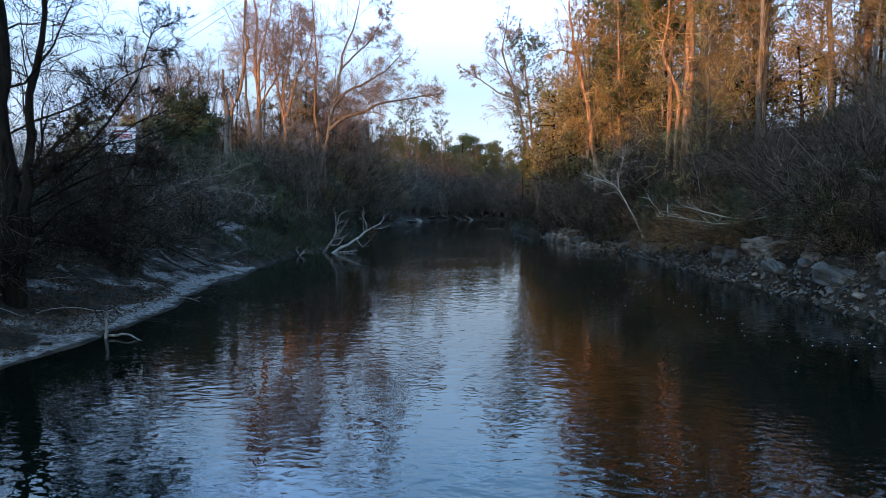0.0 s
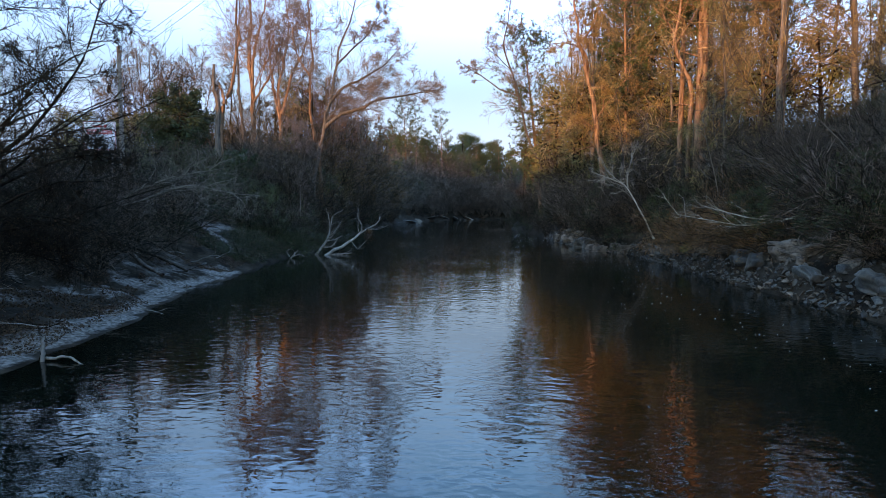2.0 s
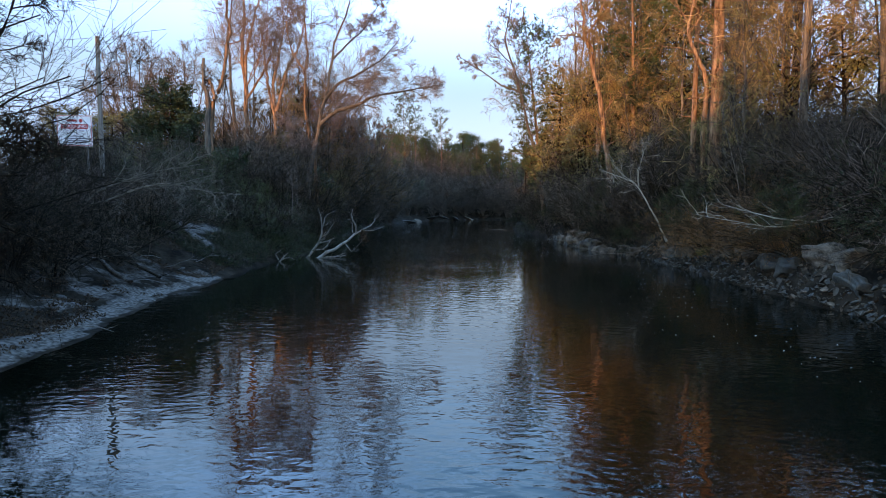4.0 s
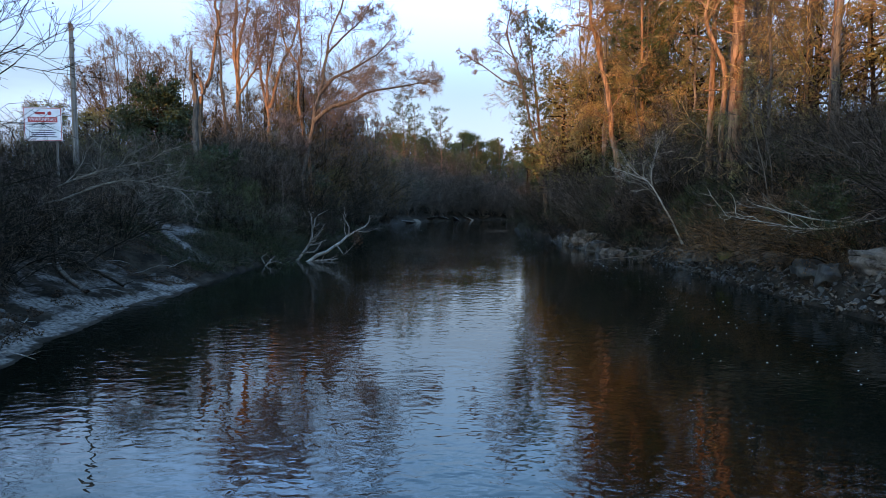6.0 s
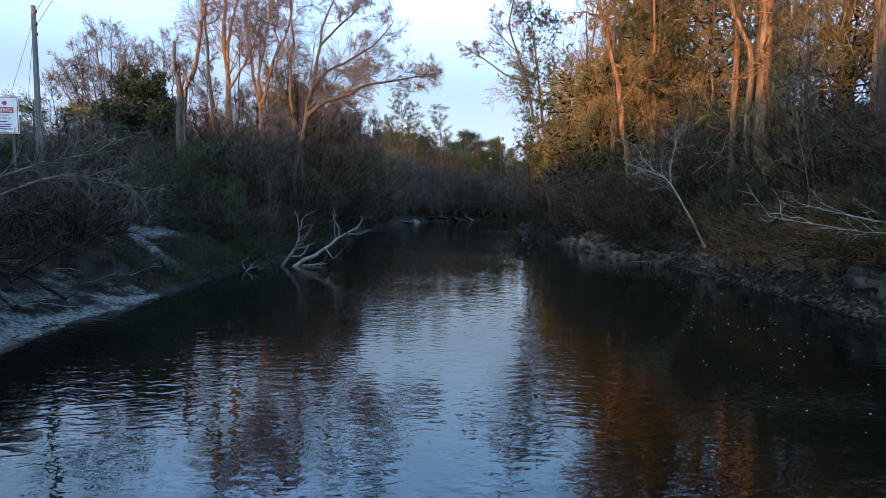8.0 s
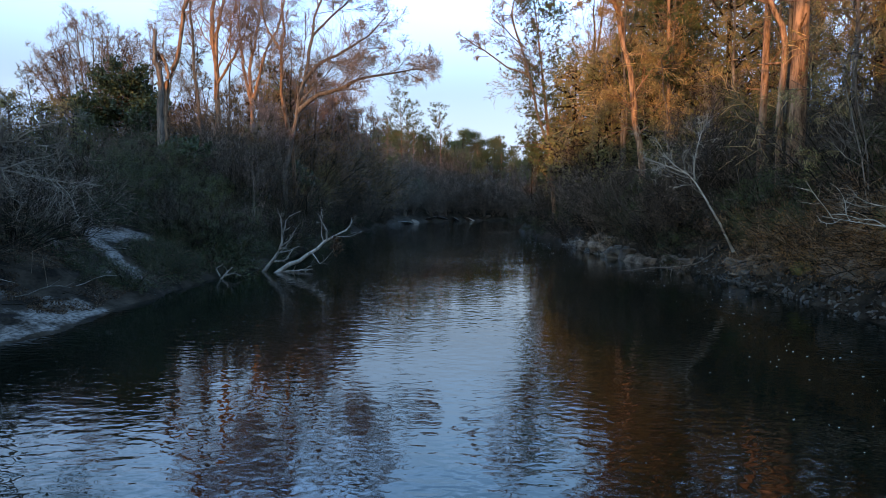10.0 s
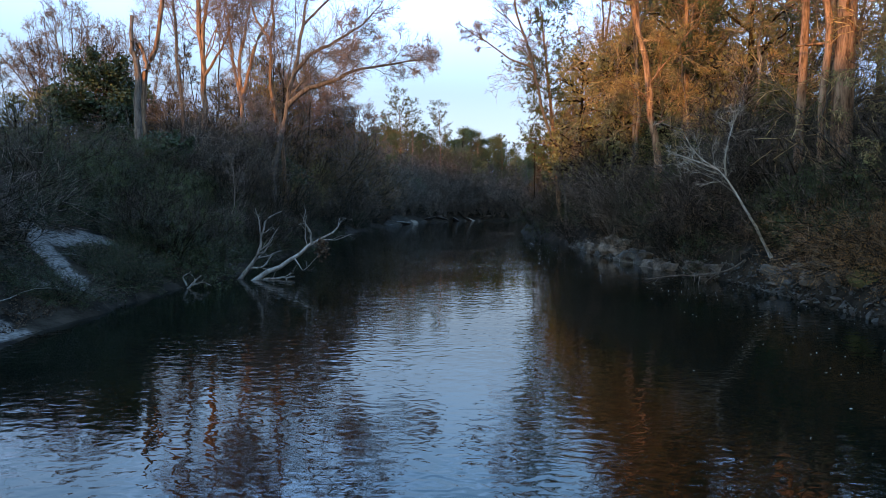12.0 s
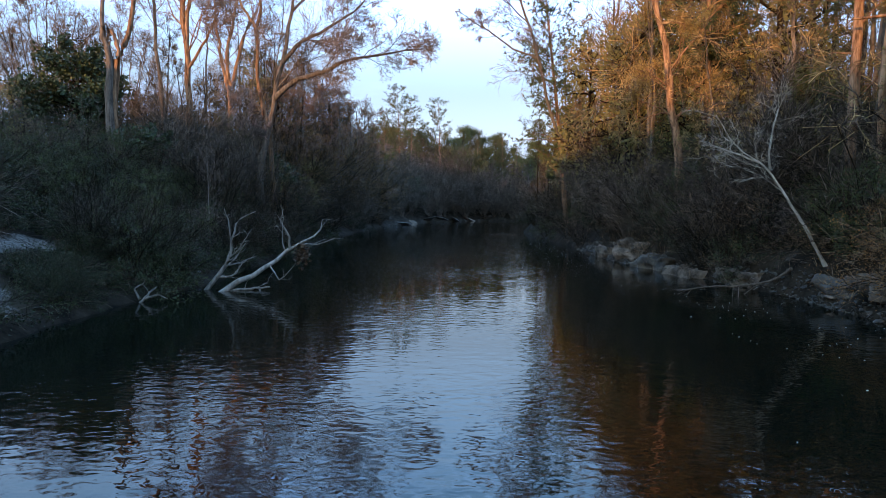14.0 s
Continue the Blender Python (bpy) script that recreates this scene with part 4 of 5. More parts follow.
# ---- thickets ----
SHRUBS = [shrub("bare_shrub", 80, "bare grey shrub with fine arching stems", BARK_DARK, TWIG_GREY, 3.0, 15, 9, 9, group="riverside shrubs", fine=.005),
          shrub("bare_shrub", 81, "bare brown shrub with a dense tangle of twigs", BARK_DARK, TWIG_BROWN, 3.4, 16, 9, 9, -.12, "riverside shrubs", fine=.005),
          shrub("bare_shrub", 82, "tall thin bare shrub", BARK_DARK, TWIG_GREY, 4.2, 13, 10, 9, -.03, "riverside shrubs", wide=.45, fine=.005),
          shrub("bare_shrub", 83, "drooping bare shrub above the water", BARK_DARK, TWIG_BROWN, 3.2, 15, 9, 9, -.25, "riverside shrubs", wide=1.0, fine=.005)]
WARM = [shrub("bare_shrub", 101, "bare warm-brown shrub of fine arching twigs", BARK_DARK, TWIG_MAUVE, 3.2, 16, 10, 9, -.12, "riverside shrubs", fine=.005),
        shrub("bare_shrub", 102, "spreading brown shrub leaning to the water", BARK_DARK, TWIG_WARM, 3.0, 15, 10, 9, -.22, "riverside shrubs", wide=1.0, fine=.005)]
GREENS = [shrub("leafy_shrub", 84, "half-evergreen shrub with small dark leaves", BARK_DARK, TWIG_BROWN, 2.4, 11, 6, 5, -.1, "leafy shrubs", leaf=LEAF_IVY, leaf_count=2600, leaf_size=.06),
          shrub("leafy_shrub", 85, "low sprawling bramble with dark leaves", BARK_DARK, TWIG_BROWN, 1.7, 13, 6, 5, -.25, "leafy shrubs", leaf=LEAF_IVY, leaf_count=3200, leaf_size=.07, wide=1.3)]
RUSTY = [shrub("rusty_shrub", 86, "shrub holding rust-brown withered leaves", BARK_DARK, TWIG_WARM, 2.6, 13, 9, 8, -.22, "rusty shrubs", leaf=LEAF_RUST, leaf_count=6500, leaf_size=.03, wide=1.0)]
PRIVET = [shrub("privet", 87, "evergreen privet bush with small mid-green leaves", BARK_DARK, TWIG_BROWN, 2.8, 13, 7, 5, -.08, "privet bushes", leaf=LEAF_PRIVET, leaf_count=7000, leaf_size=.065)]
KINDS["warm"] = WARM + [SHRUBS[0]]
KINDS["privet"], KINDS["dark"] = PRIVET, [SHRUBS[1], SHRUBS[3]]
KINDS["shrub"], KINDS["bramble"], KINDS["rusty"] = SHRUBS, GREENS, RUSTY
KINDS["tall"] = [shrub("tall_thicket_shrub", 120 + k, "tall bare thicket shrub of fine grey-brown twigs", BARK_DARK if k else BARK_GREY, TWIG_MAUVE if k else TWIG_BROWN, 5.6, 22, 12, 12, -.09, "tall thicket shrubs", wide=.65, fine=.0042)
                 for k in range(2)]
TRAILS = ((-17.4, -10.8, 33.0, 41.2), (-16, -11, 47.5, 51.5))
WHITE_TREE = ((8.5, 13.5, 33.5, 43.6), (11.5, 14.2, 26.0, 34.5))
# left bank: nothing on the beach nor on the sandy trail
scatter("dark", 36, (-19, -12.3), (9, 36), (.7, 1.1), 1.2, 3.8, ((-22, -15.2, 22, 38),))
scatter("green", 7, (-24, -17), (12, 23), (.35, .55), 2.2, 7)
scatter("privet", 20, (-25, -14), (46, 80), (.7, 1.3), 2.0, 2)
scatter("bramble", 16, (-20, -13), (10, 38), (.7, 1.0), 1.3, 4.6)
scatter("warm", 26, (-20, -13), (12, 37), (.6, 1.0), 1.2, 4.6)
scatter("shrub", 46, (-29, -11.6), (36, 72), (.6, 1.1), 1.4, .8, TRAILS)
scatter("bramble", 80, (-25, -11.6), (34, 68), (.7, 1.2), 1.0, .6, TRAILS)
scatter("bramble", 16, (-13.2, -11.2), (40, 62), (.5, .8), .8, .25, TRAILS[:1])
scatter("shrub", 12, (-13.5, -11.2), (44, 64), (.5, .8), .9, .3)
scatter("far", 34, (-26, -12.8), (62, 132), (.45, .9), 2.0, .5)
scatter("shrub", 26, (-24, -12.5), (60, 110), (.9, 1.6), 1.8, .3)
scatter("bramble", 18, (-22, -12.5), (64, 110), (.9, 1.5), 2.0, .4)
scatter("far", 10, (-48, -24), (58, 80), (.4, .6), 2.5, 5)
scatter("back", 44, (-50, -21), (72, 104), (.65, 1.0), 2.6, 5)
scatter("back", 12, (-24, -15), (66, 100), (.5, .85), 2.4, 1.5)
scatter("back", 40, (-48, -15), (86, 118), (1.0, 1.45), 2.4, 2.5)
scatter("back", 16, (-22, -13.5), (96, 134), (.9, 1.5), 2.4, 1.5)
done = 0
while done < 34:
    x, y = rnd.uniform(-17.6, -11.0), rnd.uniform(32.2, 41.5)
    if on_land(np.array([x]), np.array([y]))[0][0] > .5 and min(float(to_line(np.array([x]), np.array([y]), q)[0]) for q in (TRAIL, SPUR)) > .95:
        plant("bramble", x, y, rnd.uniform(0, 360), rnd.uniform(.3, .55), 0, done)
        done += 1
# right bank
scatter("warm", 60, (12.4, 22), (12, 50), (.8, 1.4), 1.2, 1.9, WHITE_TREE)
scatter("warm", 36, (12.2, 14.6), (14, 50), (.5, .8), .9, 1.25, WHITE_TREE)
scatter("tall", 30, (14.2, 22), (8, 46), (.5, .78), 1.9, 2.6)
scatter("bramble", 22, (12.4, 20), (12, 56), (.7, 1.2), 1.2, 1.2, WHITE_TREE)
scatter("bramble", 24, (12.2, 15.5), (13, 56), (.4, .65), 1.0, 1.1, WHITE_TREE)
scatter("privet", 26, (12.6, 19), (14, 62), (.6, 1.1), 1.4, 1.2)
scatter("privet", 8, (10.5, 16), (56, 90), (.8, 1.3), 2.0, .8)
scatter("rusty", 15, (13.0, 14.6), (26.5, 35), (.8, 1.15), .9, .8)
scatter("warm", 22, (9.6, 13.5), (40, 60), (.5, .85), .9, .4, WHITE_TREE)
scatter("warm", 40, (9.2, 20), (46, 106), (.9, 1.5), 1.5, .3)
scatter("bramble", 24, (9.2, 18), (44, 104), (.9, 1.4), 1.6, .4)
scatter("tall", 10, (11.4, 14.5), (46, 57), (.5, .7), 1.2, 1)
scatter("far", 36, (10, 24), (46, 112), (.35, .75), 1.8, .8)
scatter("tall", 10, (17, 28), (18, 44), (.5, .75), 2.4, 3)
KINDS["holly"] = [evergreen("holly", 130, 5.0, 3.6, "dark green holly among bare shrubs", (0, 0, 0), 11000, .085, LEAF_PRIVET, "hollies", .08, 40)]
scatter("holly", 6, (13.5, 20), (46, 72), (.9, 1.6), 2.5, 2.0)
scatter("holly", 8, (13.8, 21), (14, 46), (.5, 1.0), 2.6, 2.0, WHITE_TREE)
scatter("tall", 22, (15.0, 20), (10, 46), (.62, .85), 1.8, 2.8)
scatter("tall", 12, (19, 28), (14, 46), (.62, .85), 2.2, 4)


# ---- driftwood ----
def limb_tree(name, label, category, lines, mat, at, seed, side=3, twig=2, group=""):
    rng = np.random.default_rng(seed)
    ob = thing(name, label, category, group, at)
    for line, r0, r1 in lines:
        p = curve(local(at, line), 12)[None]
        p[:, 1:] += rng.normal(0, r0 * .25, (1, 11, 3))
        r = np.linspace(r0, r1, 12)[None]
        part("limb", mesh_from("limb", *tubes(p, r, 8)), mat, ob)
        if side:
            b = sprout(rng, p, r, side, .2, 1, (25, 65), .38, .55, .012)
            p1, r1_ = grow(rng, *b, 5, .25, .05, .35)
            b = sprout(rng, p1, r1_, twig, .3, 1, (25, 55), .5, .6, .006)
            p2, r2 = grow(rng, *b, 4, .25, 0, .5)
            part("twig_spray", mesh_from("twigs", *merged([tubes(p1, r1_, 4), tubes(p2, r2, 3)])), mat, ob, kind="stuff")
    return ob


limb_tree("fallen_tree", "bleached fallen tree lying in the shallows, branches upturned", "driftwood",
          [([(-9.45, 41.75, -.25), (-8.86, 42.2, .28), (-8.15, 42.6, .58), (-7.54, 43.0, 1.04), (-6.99, 43.3, 1.5), (-6.56, 43.5, 1.75), (-5.87, 43.8, 2.18), (-5.78, 44.0, 2.74)], .13, .022),
           ([(-6.92, 43.3, 1.57), (-6.98, 43.3, 2.12), (-7.25, 43.2, 2.68), (-7.12, 43.2, 3.18)], .06, .015),
           ([(-10.1, 42.35, -.15), (-9.5, 42.6, .7), (-9.22, 42.7, 1.3), (-9.04, 42.8, 2.14), (-8.83, 42.9, 2.75), (-8.3, 43.2, 3.11)], .10, .012),
           ([(-9.45, 42.4, .5), (-8.85, 42.2, .62), (-8.3, 42.0, 1.24)], .05, .012),
           ([(-9.11, 42.7, 1.8), (-9.15, 42.6, 2.62), (-9.28, 42.5, 3.23)], .04, .010),
           ([(-9.2, 42.7, 1.28), (-8.76, 42.5, 1.58), (-8.16, 42.4, 2.39)], .035, .010),
           ([(-9.2, 42.1, -.05), (-8.27, 42.3, .06), (-7.5, 42.4, .1)], .065, .03),
           ([(-7.63, 42.9, .93), (-7.3, 42.6, .58), (-7.09, 42.5, .41), (-6.41, 42.3, 1.04)], .03, .008)],
          DRIFT, (-9.6, 42.1, 0), 91, 4, 4)
e_rng = np.random.default_rng(5)
single("snagged_debris", mesh_from("debris", *leaves(e_rng, np.tile([[-6.46, 43.4, 1.3]], (160, 1)) + e_rng.normal(0, 1, (160, 3)) * [.12, .1, .22], .16, .04), False), LITTER,
       "pale clump of flood debris caught in a branch", "debris")
limb_tree("drifted_branch", "forked white stick standing at the water's edge", "driftwood",
          [([(-8.75, 13.9, -.2), (-8.72, 13.9, .22), (-8.75, 13.92, .52)], .05, .03), ([(-8.7, 13.95, .06), (-8.2, 13.9, .1), (-7.75, 13.7, -.02)], .035, .015)],
          DRIFT, (-8.75, 13.9, 0), 92, 0)
limb_tree("root_snag", "small twisted root snag at the waterline", "driftwood",
          [([(-11.0, 39.2, -.1), (-10.6, 39.3, .35), (-10.5, 39.5, .5)], .05, .02), ([(-11.0, 39.3, .1), (-11.2, 39.4, .45), (-11.0, 39.6, .6)], .04, .015),
           ([(-10.8, 39.2, .1), (-10.3, 39.2, .25), (-10.0, 39.3, .1)], .04, .015)], DRIFT, (-11.0, 39.2, 0), 93, 1, 1)
limb_tree("overhanging_branch", "long bare branch drooping to the water under the bank", "driftwood",
          [([(12.4, 41.6, 1.0), (11.6, 41.5, .55), (10.4, 41.4, .35), (9.0, 41.3, .32), (8.0, 41.2, .18)], .06, .012)], BARK_GREY, (12.4, 41.6, 1.0), 94, 9, 4)
limb_tree("overhanging_branch", "pale bare bough reaching over the rocks", "driftwood",
          [([(14.6, 26.6, 3.0), (13.4, 26.8, 2.7), (12.2, 27.2, 2.5), (10.8, 28.0, 2.75), (9.8, 29, 3.0)], .035, .008),
           ([(13.6, 26.8, 2.7), (12.4, 28, 2.9), (11.2, 29.5, 3.4)], .035, .008)], BARK_PALE, (14.6, 26.6, 3.0), 95, 9, 5)
limb_tree("drift_log", "grey log half buried in the sandy bank", "driftwood",
          [([(-14.6, 28.0, ground_z(-14.6, 28.0) + .1), (-13.2, 27.6, ground_z(-13.2, 27.6) + .1), (-11.9, 27.0, ground_z(-11.9, 27.0) + .03)], .075, .045)], BARK_DARK,
          stand(-13.2, 27.6), 96, 0)
limb_tree("drift_log", "flat weathered log lying down the sandy bank", "driftwood",
          [([(-14.3, 27.0, ground_z(-14.3, 27.0) + .12), (-13.2, 26.2, ground_z(-13.2, 26.2) + .12), (-12.1, 25.4, ground_z(-12.1, 25.4) + .04)], .09, .07)], BARK_GREY,
          stand(-13.2, 26.2), 97, 0)
limb_tree("drift_log", "bleached drift log stranded on the far shoal", "driftwood", [([(7.2, 92, .02), (5.4, 92.6, .05), (3.8, 92.4, .0)], .05, .02)], BARK_GREY, (5.4, 92.6, 0), 98, 0)


# ---- rocks ----
def rock_mesh(seed, flat=.7, facets=2):
    rng = np.random.default_rng(seed)
    bm = bmesh.new()
    bmesh.ops.create_icosphere(bm, subdivisions=facets, radius=.5)
    cuts = [(Vector(unit(rng.normal(0, 1, 3))), rng.uniform(.26, .42)) for _ in range(9)]
    for v in bm.verts:
        for nrm, d in cuts:
            over = v.co.dot(nrm) - d
            if over > 0:
                v.co -= nrm * over
        v.co *= 1 + noise.noise(v.co * 3 + Vector((seed, 0, 0))) * .16
        v.co.z *= flat
        v.co += v.co.normalized() * noise.noise(v.co * 9 + Vector((0, seed, 0))) * .035
    for f in bm.faces:
        f.smooth = True
    me = bpy.data.meshes.new("rock")
    bm.to_mesh(me)
    bm.free()
    return me


ROCKS = [rock_mesh(s, .5 + .07 * (s % 5), 3) for s in range(10)]
for k, me in enumerate(ROCKS):
    me.materials.append(ROCK_DARK if k % 3 else ROCK_PALE)


def shore_x(line, y):
    ys = [b for _, b in line]
    return float(np.interp(y, ys, [a for a, _ in line]))


def rock(x, y, size, stretch=(1, 1, 1), label="angular grey boulder on the bank", mat=None, lift=.0, seed=None):
    s = rnd.randrange(10) if seed is None else seed
    me = ROCKS[s]
    if mat is not None:
        me = me.copy()
        me.materials.clear()
        me.materials.append(mat)
    z = max(ground_z(x, y), -.1)
    m = pose(x, y, z + size * .08 + lift, rnd.uniform(-25, 25), rnd.uniform(-25, 25), rnd.uniform(0, 360)) @ Matrix.Diagonal((size * stretch[0], size * stretch[1], size * stretch[2], 1))
    return single("rock", me, ROCK_PALE, label, "rock", "rocks on the bank", "", m)


def ledge(x, y, w, d, h, label, mat, seed, turn=0.0, tilt=0.0):
    """A large outcrop: a squared block broken by cracks and steps."""
    rng = np.random.default_rng(seed)
    bm = bmesh.new()
    bmesh.ops.create_cube(bm, size=1)
    bmesh.ops.subdivide_edges(bm, edges=bm.edges, cuts=13, use_grid_fill=True)
    for v in bm.verts:
        c = Vector((v.co.x * w, v.co.y * d, v.co.z * h))
        n1 = noise.noise(c * 1.1 + Vector((seed, 3, 1)))
        n2 = noise.cell(Vector((c.x * 1.7 + seed, c.y * 1.7, c.z * 2.6 + c.x * .6)))
        n3 = noise.noise(c * 5)
        out = Vector((v.co.x, v.co.y, v.co.z * .7)).normalized()
        v.co = c * (1 - .62 * (v.co.length - .5)) + out * (n1 * .34 + (n2 - .5) * .16 + n3 * .07 + noise.noise(c * 11) * .03) * min(1, h)
    for f in bm.faces:
        f.smooth = True
    me = bpy.data.meshes.new("outcrop")
    bm.to_mesh(me)
    bm.free()
    z = max(ground_z(x, y), 0)
    return single("rock_outcrop", me, mat, label, "rock", "", "", pose(x, y, z - h * .06, tilt, 0, turn))


ledge(13.1, 16.6, 1.2, 2.4, 1.9, "pale vertical rock face above the water", ROCK_PALE, 1, 4)
ledge(13.3, 21.6, .7, 1.0, 1.6, "pale upright slab under the roots", ROCK_PALE, 2, -6, 6)
ledge(12.7, 36.8, .8, 2.6, 1.0, "smooth pale outcrop at the water's edge", ROCK_PALE, 3, 8)
ledge(13.05, 32.6, .8, 2.4, 1.0, "broken grey outcrop below rusty shrubs", ROCK_PALE, 4, -4)
ledge(12.9, 34.7, .6, 1.1, .7, "yellow mossy boulder on the bank", ROCK_MOSS, 5, 10)
ledge(10.3, 55.0, 1.2, 3.4, 1.5, "tan weathered outcrop at the river's edge", ROCK_PALE, 6, 12)
ledge(10.5, 51.0, 1.2, 3.0, 1.2, "low grey outcrop along the waterline", ROCK_DARK, 7, 14)
ledge(12.85, 24.6, .8, 2.4, 1.1, "cracked grey outcrop with earth in its joints", ROCK_PALE, 9, 5)
ledge(12.7, 30.2, .7, 2.2, .9, "low broken rock shelf at the water", ROCK_PALE, 10, -6)
ledge(12.75, 39.3, .7, 2.0, .8, "dark rock under the leaning tree", ROCK_DARK, 11, 4)
ledge(12.7, 27.6, .9, 2.8, .8, "grey layered rock shelf", ROCK_DARK, 8, -3)
ledge(10.75, 47.8, .9, 3.2, .9, "low tan rock shelf at the waterline", ROCK_PALE, 12, 14)
ledge(11.75, 44.3, .8, 2.6, .8, "low tan rock shelf at the waterline", ROCK_PALE, 13, 10)
ledge(9.75, 58.6, .9, 3.0, .9, "low tan rock shelf at the waterline", ROCK_PALE, 14, 4)
ledge(12.6, 19.4, .7, 2.2, .8, "tilted grey slab above the stones", ROCK_DARK, 15, 12, 14)
ledge(12.5, 22.9, .6, 1.6, .6, "tilted grey slab above the stones", ROCK_DARK, 16, -8, 16)
for _ in range(84):
    y = rnd.uniform(12, 25) if rnd.random() < .65 else rnd.uniform(25, 62)
    u = rnd.random()
    x = shore_x(RIGHT_SHORE, y) + (-.15 + 1.7 * u * u)
    s = rnd.choice((.14, .16, .2, .24, .28, .35, .5)) * (1.1 if 15 < y < 30 else .8)
    rock(x, y, s, (1.0, rnd.uniform(.8, 1.7), rnd.uniform(.6, 1.0)))
for _ in range(22):
    y = rnd.uniform(12, 48)
    rock(shore_x(LEFT_SHORE, y) - rnd.uniform(.2, 3.2), y, rnd.uniform(.12, .35), (1, 1.3, .5), "small dark stone half sunk in the sand", ROCK_DARK)


for x, y, s in ((-11.6, 137, 1.8), (-10.0, 147, 1.7), (-7.6, 160, 2.0), (-4.4, 165.5, 1.8), (-.6, 169.2, 2.2), (3.0, 173.2, 1.9), (7.0, 176.2, 2.0)):
    rock(x, y, s, (2.6, 1.0, .6), "pale sandstone ledge on the far shore")


def rubble(name, label, count, seed, line, side, yr, reach, size, mat):
    """Stones too small and many to count, along a shore: faceted six-cornered lumps."""
    rng = np.random.default_rng(seed)
    y = rng.uniform(*yr, count)
    x = np.interp(y, [p[1] for p in line], [p[0] for p in line]) + side * (-.1 + reach * rng.uniform(0, 1, count) ** 1.4)
    z, _s = terrain(x, y)
    s = size * rng.uniform(.35, 1.7, count) ** 2
    c = np.array([(1, 0, 0), (-1, 0, 0), (0, 1, 0), (0, -1, 0), (0, 0, .6), (0, 0, -.6), (.7, .7, .3), (-.7, .6, .2)])
    corner = c[None] * rng.uniform(.6, 1.2, (count, 8, 1)) + rng.normal(0, .15, (count, 8, 3))
    a = rng.uniform(0, 6.28, count)
    rot = np.stack([np.stack([np.cos(a), -np.sin(a)], -1), np.stack([np.sin(a), np.cos(a)], -1)], 1)
    tip = rng.normal(0, .5, (count, 2))
    corner[..., 2] += corner[..., 0] * tip[:, :1] + corner[..., 1] * tip[:, 1:]
    corner[..., :2] = np.einsum("nij,nkj->nki", rot, corner[..., :2])
    v = corner * s[:, None, None] + np.stack([x, y, np.maximum(z, -.03) + s * .2], 1)[:, None]
    f = np.array([(0, 6, 4), (6, 2, 4), (2, 7, 4), (7, 1, 4), (1, 3, 4), (3, 0, 4), (6, 0, 5), (2, 6, 5), (7, 2, 5), (1, 7, 5), (3, 1, 5), (0, 3, 5)])
    return single(name, mesh_from(name, v.reshape(-1, 3), (f[None] + (np.arange(count) * 8)[:, None, None]).reshape(-1, 3), False), mat, label, "rubble", kind="stuff")


rubble("rubble", "broken grey stones heaped along the waterline", 1100, 71, RIGHT_SHORE, 1, (11, 29), 1.7, .042, ROCK_PALE)
rubble("rubble", "dark wet stones at the water's edge", 2200, 72, RIGHT_SHORE, 1, (11, 66), .7, .05, ROCK_DARK)
STICKS = []
for s in range(4):
    r_ = np.random.default_rng(200 + s)
    p_, q_ = grow(r_, np.zeros((1, 3)), np.array([[1.0, .2, .02]]), np.array([.9 + .3 * s]), np.array([.018]), 6, .14, 0, .4)
    b_ = sprout(r_, p_, q_, 2, .3, .9, (30, 55), .35, .6, .006)
    STICKS.append(mesh_from("stick", *merged([tubes(p_, q_, 5), tubes(*grow(r_, *b_, 3, .15, 0, .5), 4)])))
for k in range(46):
    y = rnd.uniform(9, 41)
    x = shore_x(LEFT_SHORE, y) - rnd.uniform(.3, 4.2)
    single("stick", STICKS[k % 4], BARK_DARK if k % 3 else DRIFT, "thin dead stick lying on the sandy bank", "stick", "sticks on the sand", "",
           pose(x, y, ground_z(x, y) + .02, rnd.uniform(-4, 4), rnd.uniform(-6, 6), rnd.uniform(0, 360)))


# ---- pole, sign and wires ----
def cylinder_bm(r0, r1, h, sides=14):
    bm = bmesh.new()
    bmesh.ops.create_cone(bm, cap_ends=True, segments=sides, radius1=r0, radius2=r1, depth=h, matrix=Matrix.Translation((0, 0, h / 2)))
    return bm


def box_bm(w, d, h, bevel=.006, z=0.0):
    bm = bmesh.new()
    bmesh.ops.create_cube(bm, size=1, matrix=Matrix.Translation((0, 0, z)) @ Matrix.Diagonal((w, d, h, 1)))
    if bevel:
        bmesh.ops.bevel(bm, geom=bm.edges[:], offset=bevel, segments=2, affect="EDGES", profile=.5)
    return bm


P = stand(-23.0, 41.4, .3)
pole = thing("utility_pole", "weathered wooden utility pole standing on the bank", "utility pole", "", P)
TOP = 14.1 - P[2]
part("shaft", cylinder_bm(.17, .115, TOP), POLE_WOOD, pole)
cap = part("pole_cap", cylinder_bm(.13, .10, .05), POLE_WOOD, pole)
cap.location = (0, 0, TOP)
for k, h in enumerate((.35, 1.0, 1.55)):
    b = part("bracket", box_bm(.30, .05, .06), POLE_WOOD, pole)
    b.location = (.10, -.08, TOP - h)
    b = part("insulator", cylinder_bm(.035, .05, .10, 10), WIRE, pole)
    b.location = (.22, -.08, TOP - h + .03)


def cable(name, label, a, b, sag, r):
    n = 26
    t = np.linspace(0, 1, n)[:, None]
    p = np.array(a) * (1 - t) + np.array(b) * t
    p[:, 2] -= (4 * sag * t * (1 - t))[:, 0]
    return single(name, mesh_from(name, *tubes(p[None], np.full((1, n), r), 6)), WIRE, label, "cable")


